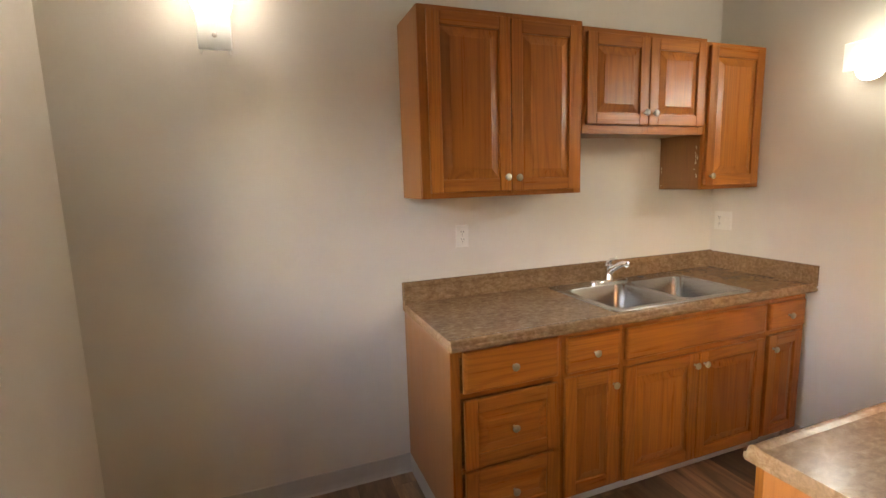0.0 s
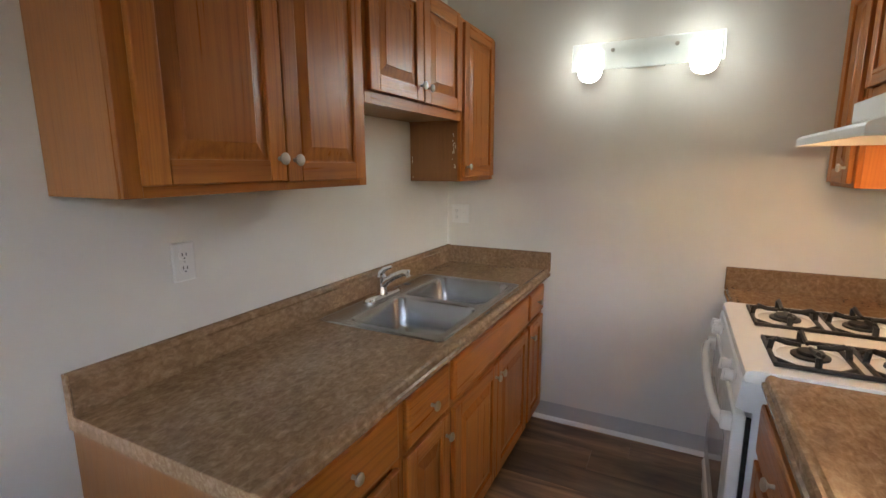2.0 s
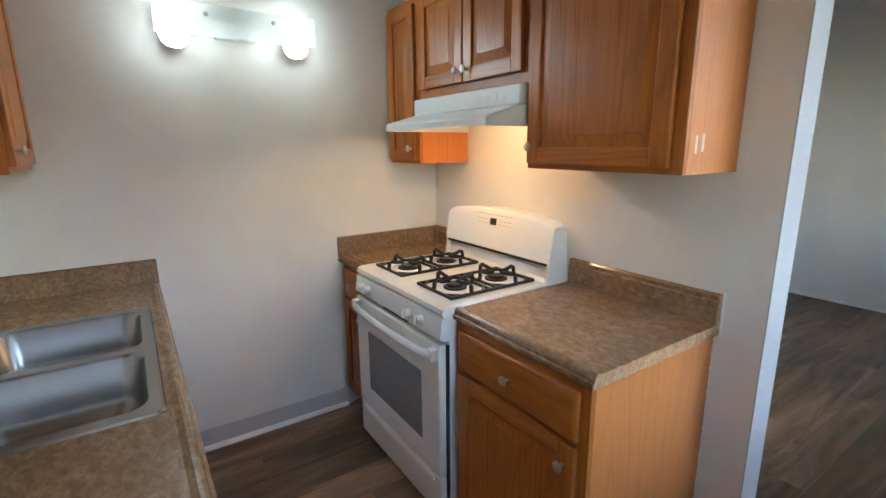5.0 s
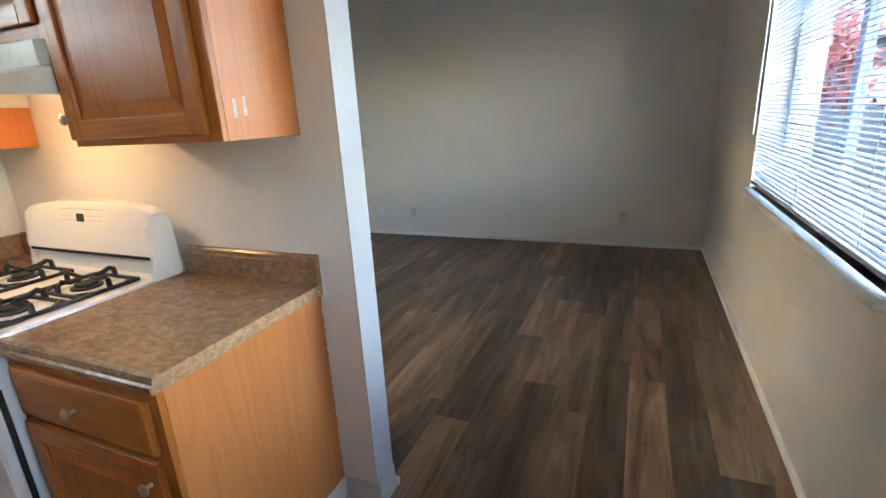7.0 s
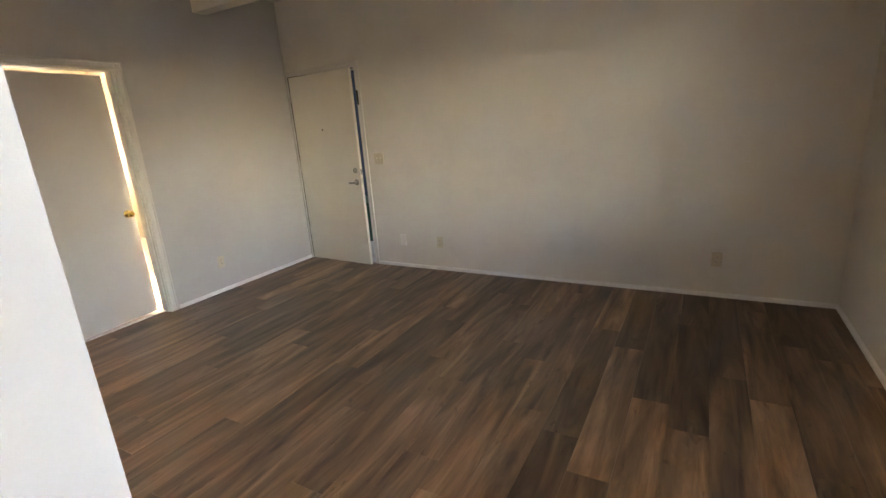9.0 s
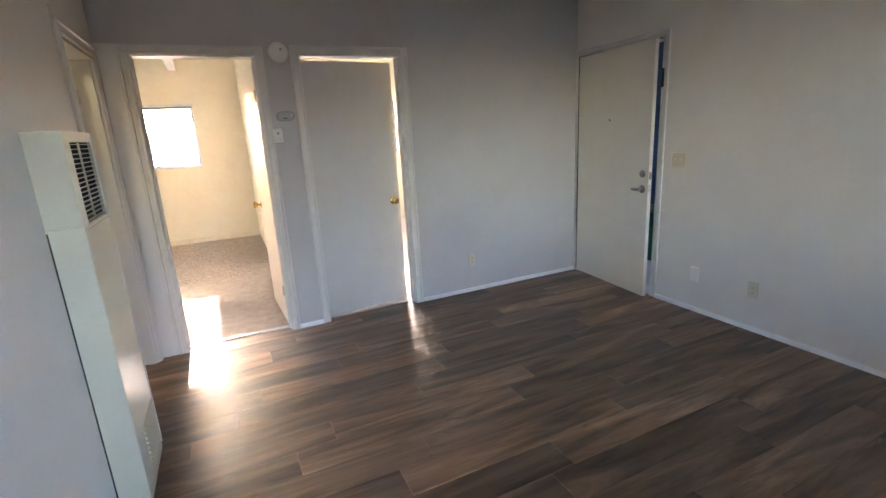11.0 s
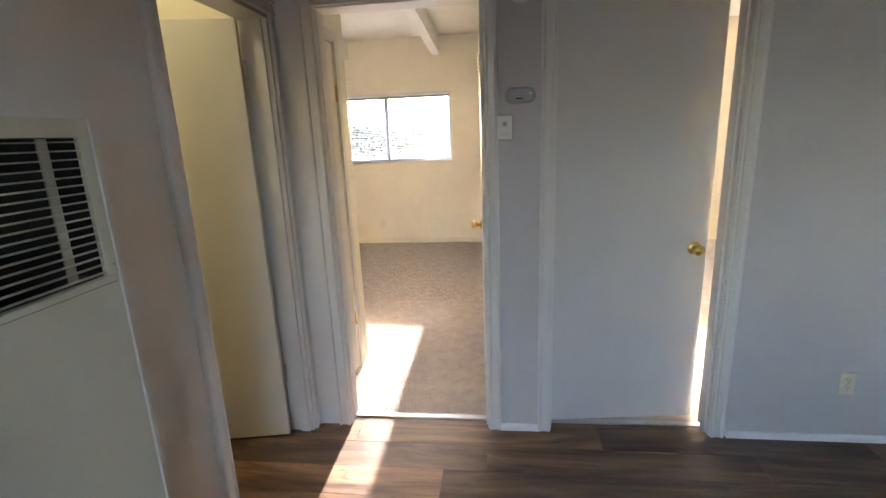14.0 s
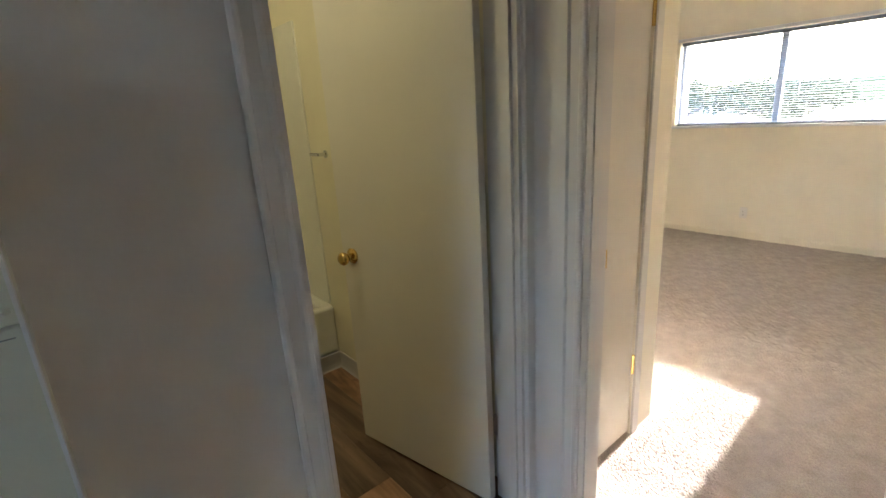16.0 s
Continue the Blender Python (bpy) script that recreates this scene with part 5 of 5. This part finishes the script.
part("dial", lathe(bm_new(), [(0.011, 0), (0.01, 0.005)], pose(0.0, -0.024, 0.016, 90, 0, 0), 16), plastic_grey, th, "grey dial")
bm = bm_new()
bx(bm, -0.025, 0.02, -0.0248, -0.0238, -0.022, -0.0205)
bx(bm, -0.025, 0.02, -0.0248, -0.0238, -0.032, -0.0305)
part("print", bm, plastic_grey, th, "two thin printed lines")

# ---- caulk lines, cracks and chips ----
rr = random.Random(7)
bm = bm_new()
bx(bm, 1.052, 1.0585, PART_N, PART_N + 0.008, 0.868, 1.02, 0.002)
for k in range(26):
    z = 0.12 + k * 0.028 + rr.uniform(-0.006, 0.006)
    bx(bm, 1.068, 1.0745, PART_N, PART_N + rr.uniform(0.003, 0.008), z, z + rr.uniform(0.008, 0.024), 0.001)
setting("trim_caulk", bm, plastic_white, "rough white caulk line beside the cabinet end", "trim")
bm = bm_new()
z = 0.25
while z < 2.02:
    h = rr.uniform(0.05, 0.22)
    w = rr.uniform(0.0012, 0.003)
    bx(bm, 3.6565 - w, 3.6565, PART_S - 0.0008, PART_S + 0.001, z, z + h)
    z += h + rr.uniform(0.0, 0.05)
setting("trim_crack", bm, dark_slot, "dark crack along the bathroom door casing", "trim")
for k in range(16):
    edge = rr.choice((0.03, 0.035, 0.04, 0.275))
    yy, zz = NORTH - 0.29 + edge + rr.uniform(-0.004, 0.004), 1.43 + rr.random() * 0.27
    c = part("paint_chip", box(2.3345, 2.3374, yy, yy + rr.uniform(0.002, 0.005), zz, zz + rr.uniform(0.004, 0.02), 0.0008), plastic_white)
    tagged(c, "small white paint chip on the cabinet side", "paint chip", "paint chips")

# ---- wall furnace ----
FX0, FX1, FY, FZ = 2.865, 3.285, -0.19, 1.555
fur = thing("wall_furnace", pose((FX0 + FX1) / 2, PART_S, 0), "cream painted gas wall furnace with a louvred grille", "heater")
o = pose(-(FX0 + FX1) / 2, -PART_S, 0)
gx0, gx1, gz0, gz1 = 2.94, 3.255, 1.217, 1.517
part("cover", box(FX0, FX1, FY, PART_S, 0.02, gz0 - 0.0015, 0.003), cover_paint, fur, "", o)
part("grille_frame", box(FX0, gx0, FY, PART_S, gz0, FZ, 0.002), cover_paint, fur, "", o)
part("grille_frame", box(gx1, FX1, FY, PART_S, gz0, FZ, 0.002), cover_paint, fur, "", o)
part("grille_frame", box(gx0, gx1, FY + 0.0005, PART_S, gz1, FZ, 0.0), cover_paint, fur, "", o)
# Near-black linings put the recess's shade into colour.
part("cavity_back", box(gx0, gx1, PART_S - 0.03, PART_S - 0.02, gz0, gz1), dark_slot, fur, "near-black lining that stands in for the recess's shade", o)
for a, b in ((gx0, gx0 + 0.0015), (gx1 - 0.0015, gx1)):
    part("cavity_side", box(a, b, FY + 0.012, PART_S - 0.03, gz0, gz1), dark_slot, fur, "near-black lining that stands in for the recess's shade", o)
for a in (gz0, gz1 - 0.0015):
    part("cavity_side", box(gx0 + 0.0015, gx1 - 0.0015, FY + 0.012, PART_S - 0.03, a, a + 0.0015), dark_slot, fur, "near-black lining that stands in for the recess's shade", o)
part("trim_edge", box(FX1 - 0.002, FX1 + 0.003, FY - 0.005, FY + 0.02, 0.05, FZ), trim_paint, fur, "", o)
part("cover_seam", box(gx0 - 0.02, gx1 + 0.02, FY - 0.0007, FY + 0.001, gz0 - 0.018, gz0 - 0.016), vane_mat, fur, "", o)
nv = 17
for k in range(nv):
    z = gz0 + (k + 0.5) * (gz1 - gz0) / nv
    part("louvre", extrude_profile(bm_new(), [(FY + 0.002, z - 0.0015), (FY + 0.009, z + 0.0005), (FY + 0.009, z + 0.0017), (FY + 0.002, z - 0.0002)], "x", gx0, gx1), cover_paint, fur, "", o)
for xv in (gx0 + 0.02, gx1 - 0.066):
    part("vane", box(xv, xv + 0.022, FY + 0.03, FY + 0.034, gz0, gz1), cover_paint, fur, "upright vane behind the louvres", o)
part("screw", lathe(bm_new(), [(0.006, 0), (0.004, 0.003)], pose(gx1 + 0.02, FY, gz0 + 0.02, 90, 0, 0), 10), cover_paint, fur, "", o)
for k in range(9):
    z = 0.1 + k * 0.024
    part("lower_louvre", extrude_profile(bm_new(), [(FY, z), (FY - 0.01, z + 0.004), (FY - 0.01, z + 0.006), (FY, z + 0.016)], "x", FX0 + 0.13, FX1 - 0.03), cover_paint, fur, "", o)
part("wall_gap", box(FX0 - 0.003, FX0, PART_S - 0.006, PART_S - 0.001, 0.02, FZ - 0.35), dark_slot, fur, "dark crack along the wall", o)
part("foot", box(FX0 + 0.05, FX1 - 0.05, FY + 0.03, PART_S, 0.0, 0.02), dark_slot, fur, "", o)

# ---- bathroom ----
tub = thing("bathtub", pose(3.779, 1.83, 0), "white alcove bathtub behind the bathroom door", "bathtub")
bm = bm_new()
bx(bm, -0.699, 0.712, -0.42, -0.36, 0, 0.4, 0.02, 3)
bx(bm, -0.699, 0.712, -0.42, 0.455, 0.0, 0.12)
bx(bm, -0.699, -0.62, -0.4, 0.455, 0.12, 0.4, 0.01)
bx(bm, 0.64, 0.712, -0.4, 0.455, 0.12, 0.4, 0.01)
bx(bm, -0.699, 0.712, 0.4, 0.455, 0.12, 0.4, 0.01)
part("tub_body", bm, tub_mat, tub)
part("surround", box(-0.699, 0.708, 0.44, 0.455, 0.4, 1.95, 0.002), tub_mat, tub, "glossy tub surround panel")
part("surround", box(0.7, 0.712, -0.385, 0.44, 0.4, 1.95, 0.002), tub_mat, tub, "glossy tub surround panel")
bar = thing("towel_bar", pose(EAST - 0.008, 1.27, 1.287), "short chrome bar on the bathroom wall", "towel bar")
part("post", lathe(bm_new(), [(0.02, 0), (0.02, 0.008), (0.01, 0.012), (0.009, 0.045)], pose(0.004, 0, 0, 0, -90, 0), 14), chrome, bar)
part("bar", tube(bm_new(), [(-0.038, 0.0, 0), (-0.04, 0.09, 0.0)], 0.008, 10), chrome, bar)
# Unseen fixture, added because the bathroom is lit from within.
bl = thing("added_bath_light", pose(3.75, 0.75, TOP), "unseen round glass ceiling light added to light the bathroom", "ceiling light")
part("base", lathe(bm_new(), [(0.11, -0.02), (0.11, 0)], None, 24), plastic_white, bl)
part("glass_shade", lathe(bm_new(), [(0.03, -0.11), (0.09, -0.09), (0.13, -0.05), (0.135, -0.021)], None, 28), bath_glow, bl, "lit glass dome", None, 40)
bm = bm_new()
extrude_profile(bm, [(EAST - 0.004 - a, z) for a, z in COVE], "y", 0.3, 1.41)
setting("baseboard_bath", bm, vinyl_base, "grey vinyl cove base in the bathroom", "baseboard")
bm = bm_new()
extrude_profile(bm, [(1.41 - a, z) for a, z in COVE], "x", 3.079, EAST - 0.006)
setting("baseboard_tub", bm, vinyl_base, "grey vinyl cove base along the tub", "baseboard")

# ---- outside ----
# Out-of-view roof, added so its shadow darkens the ground west of the window.
bm = bm_new()
extrude_profile(bm, [(-1.3, 3.0), (2.2, 5.2), (4.75, 3.6), (4.75, 3.5), (2.2, 5.05), (-1.2, 2.98)], "y", -4.4, 2.7)
setting("roof", bm, roof_mat, "unseen pitched shingle roof added to shade the ground outside", "roof")
ground = setting("ground", box(-400, 400, -400, 400, -0.5, -0.3), grass_mat, "grey-brown ground around the house", "ground")


def house(m, w, d, h, label, stucco=stucco):
    b = thing("house", m, label, "house", "neighbouring houses")
    part("wall", box(-w / 2, w / 2, -d / 2, d / 2, -0.3, h), stucco, b)
    part("roof", extrude_profile(bm_new(), [(-d / 2 - 0.5, h), (0, h + d * 0.28), (d / 2 + 0.5, h), (d / 2 + 0.5, h + 0.15), (0, h + d * 0.28 + 0.18), (-d / 2 - 0.5, h + 0.15)], "x", -w / 2 - 0.4, w / 2 + 0.4), roof_mat, b)
    part("gable", extrude_profile(bm_new(), [(-d / 2, h), (d / 2, h), (0, h + d * 0.27)], "x", -w / 2, w / 2), stucco, b)
    for k in range(3):
        x = -w / 3 + k * w / 3
        part("window", box(x - 0.6, x + 0.6, -d / 2 - 0.03, -d / 2 + 0.02, 1.0, 2.2), oven_glass, b)
        part("window", box(x - 0.6, x + 0.6, d / 2 - 0.02, d / 2 + 0.03, 1.0, 2.2), oven_glass, b)
    return b


# First house is out of view, set to cut low sky light into the room.
house(pose(-22, -7, 0, 0, 0, 90), 16, 8, 2.8, "brown wooden house placed out of view to block low sky", siding)
house(pose(60, 17.6, -1.5, 0, 0, 0), 8, 6.5, 1.0, "pale gabled house beyond the bedroom window")


# Unseen block, added only to cast shade over the yard.
shade_block = thing("yard_shade_block", pose(5.0, -28, -0.3), "unseen plain two-storey stucco block added to shade the yard", "building")
part("wall", box(-3.0, 3.0, -21.5, 21.5, 0, 6.4), stucco, shade_block)
part("roof", box(-3.5, 3.5, -21.8, 21.6, 6.4, 6.8, 0.05), roof_mat, shade_block)


def leaf_cloud(centre, radii, count, size, seed):
    """Many small leaf faces in an uneven crown."""
    rng = np.random.RandomState(seed)
    clumps = rng.normal(size=(26, 3))
    clumps /= np.linalg.norm(clumps, axis=1)[:, None]
    clumps *= rng.uniform(0.35, 1.0, (26, 1))
    verts, faces = [], []
    for i in range(count):
        c = clumps[rng.randint(26)] + rng.normal(size=3) * 0.17
        p = np.array(centre) + c * np.array(radii)
        a = rng.normal(size=3)
        a /= np.linalg.norm(a)
        b = np.cross(a, rng.normal(size=3))
        b /= np.linalg.norm(b)
        s = size * rng.uniform(0.6, 1.3)
        k = len(verts)
        verts += [tuple(p - a * s), tuple(p + b * s * 0.5), tuple(p + a * s), tuple(p - b * s * 0.5)]
        faces.append((k, k + 1, k + 2, k + 3))
    me = bpy.data.meshes.new("crown")
    me.from_pydata(verts, [], faces)
    return me


def tree(x, y, h, spread, leaf_mat, label, count, size, seed, z0=-0.3):
    t = thing("tree", pose(x, y, z0), label, "tree")
    bm = bm_new()
    tube(bm, [(0, 0, 0), (0.05, 0.03, h * 0.3), (0.0, 0.1, h * 0.55), (0.1, 0.05, h * 0.8)], [0.16, 0.12, 0.09, 0.04], 9)
    rr = random.Random(seed)
    for k in range(6):
        a = k * 1.05 + rr.random()
        z = h * (0.35 + 0.06 * k)
        tube(bm, [(0, 0.05, z), (0.5 * spread * math.cos(a) * 0.5, 0.5 * spread * math.sin(a) * 0.5, z + 0.3), (0.75 * spread * math.cos(a), 0.75 * spread * math.sin(a), z + 0.7)], [0.06, 0.04, 0.015], 6)
    part("trunk", bm, bark, t)
    me = leaf_cloud((0, 0, h * 0.68), (spread, spread, h * 0.34), count, size, seed)
    me.materials.append(leaf_mat)
    c = new("crown", me)
    c.parent = t
    return t


house(pose(-9.6, -23, 0, 0, 0, 205), 15, 6.5, 3.0, "grey sided house with windows beyond the tree", grey_siding)
tree(-2.9, -12.3, 3.8, 1.9, red_leaf, "small tree with reddish leaves outside the window", 5500, 0.09, 3)
tree(46, 18, 5.5, 4.5, green_leaf, "dark green tree far beyond the bedroom window", 3500, 0.28, 5, -2.0)
tree(48, 10, 4.8, 4.2, green_leaf, "dark green tree far beyond the bedroom window", 3500, 0.28, 6, -2.2)
tree(50, -6, 4.6, 4.2, green_leaf, "dark green tree far beyond the bedroom window", 3500, 0.28, 8, -2.4)
tree(52, -14, 5.0, 4.2, green_leaf, "dark green tree far beyond the bedroom window", 3500, 0.28, 9, -2.2)

gx = np.linspace(-90, 110, 60)
verts, faces = [], []
for k, yy in enumerate(gx):
    top = 3.6 + 0.9 * math.sin(yy * 0.07 + 1.2) + 0.5 * math.sin(yy * 0.31) + 0.25 * math.sin(yy * 0.9)
    verts += [(96, yy, -0.4), (99, yy, top * 0.8), (112, yy, top), (140, yy, -0.4)]
    if k:
        b = 4 * k
        faces += [(b - 4 + q, b + q, b + q + 1, b - 3 + q) for q in range(3)]
me = bpy.data.meshes.new("backdrop_ridge")
me.from_pydata(verts, [], faces)
me.materials.append(green_leaf)
tagged(new("backdrop_ridge", me), "low dark wooded ridge far beyond the bedroom", "backdrop", "", "structure")

# landing outside the front door; unseen ceiling and side walls added to keep it dark
setting("landing", box(1.75, 5.6, -6.2, -4.022, -0.3, -0.02), stucco, "grey concrete landing outside the front door", "landing")
setting("wall_landing", box(1.6, 5.75, -6.35, -6.2, -0.3, 2.5), blue_paint, "dark blue wall across the landing", "wall")
setting("wall_landing", box(5.6, 5.75, -6.2, -4.0, -0.3, 2.6), stucco, "unseen grey stucco side wall added to darken the landing", "wall")
setting("ceiling_landing", box(1.6, 5.75, -6.35, -4.0225, 2.5, 2.6), stucco, "unseen grey stucco ceiling added to darken the landing", "ceiling")
setting("wall_landing", box(1.6, 1.75, -6.2, -4.0, -0.3, 2.1), stucco, "unseen grey stucco parapet added to darken the landing", "wall")
bin_ = thing("storage_bin", pose(4.15, -5.0, -0.02), "dark green storage bin on the landing", "bin")
part("tub", box(-0.5, 0.5, -0.25, 0.25, 0, 0.5, 0.02, 2), teal_paint, bin_)
part("lid", box(-0.52, 0.52, -0.27, 0.27, 0.5, 0.54, 0.01), teal_paint, bin_)
bag = thing("garden_flag", pose(4.08, -5.25, -0.02), "orange and pink garden flag on the landing", "flag")
part("pole", tube(bm_new(), [(0, 0, 0.54), (0, 0, 1.1)], 0.01, 8), bark, bag)
part("cloth", box(-0.3, 0.3, -0.01, 0.01, 0.72, 0.86), orange_paint, bag, "orange cloth")
part("ribbon", box(-0.3, 0.3, -0.014, 0.014, 0.87, 0.97), pink_paint, bag, "pink ribbon")

# ---- floor planks ----
PW, PL = 0.179, 1.22
me_full = {}


def plank_mesh(w, length):
    key = (round(w, 3), round(length, 3))
    if key not in me_full:
        bm = bm_new()
        g = 0.0003
        loops = [[(g, g, -0.006), (w - g, g, -0.006), (w - g, length - g, -0.006), (g, length - g, -0.006)],
                 [(g, g, -0.0007), (w - g, g, -0.0007), (w - g, length - g, -0.0007), (g, length - g, -0.0007)],
                 [(g + 0.0007, g + 0.0007, 0), (w - g - 0.0007, g + 0.0007, 0), (w - g - 0.0007, length - g - 0.0007, 0), (g + 0.0007, length - g - 0.0007, 0)]]
        loft(bm, loops)
        me_full[key] = mesh_of("plank", bm, plank_mat)
    return me_full[key]


X_LIM = EAST_B - 0.05
starts = [0.0, 0.47, 0.87, 0.23, 0.67, 1.05, 0.36]
col = 0
x = -0.66
while x < X_LIM - 0.001:
    w = min(PW, X_LIM - x)
    y = -3.98 - starts[(col * 3) % 7]
    while y < 2.2:
        a, b = max(y, -3.985), min(y + PL, 2.25)
        hidden = x > KEND + 0.1 and a > 0.1 and x + w < 3.0
        if b - a > 0.02 and not hidden:
            ob = new("plank", plank_mesh(w, b - a))
            ob.parent = floor
            ob.location = (x, a, random.uniform(-0.0003, 0.0003))
        y += PL
    x += PW
    col += 1
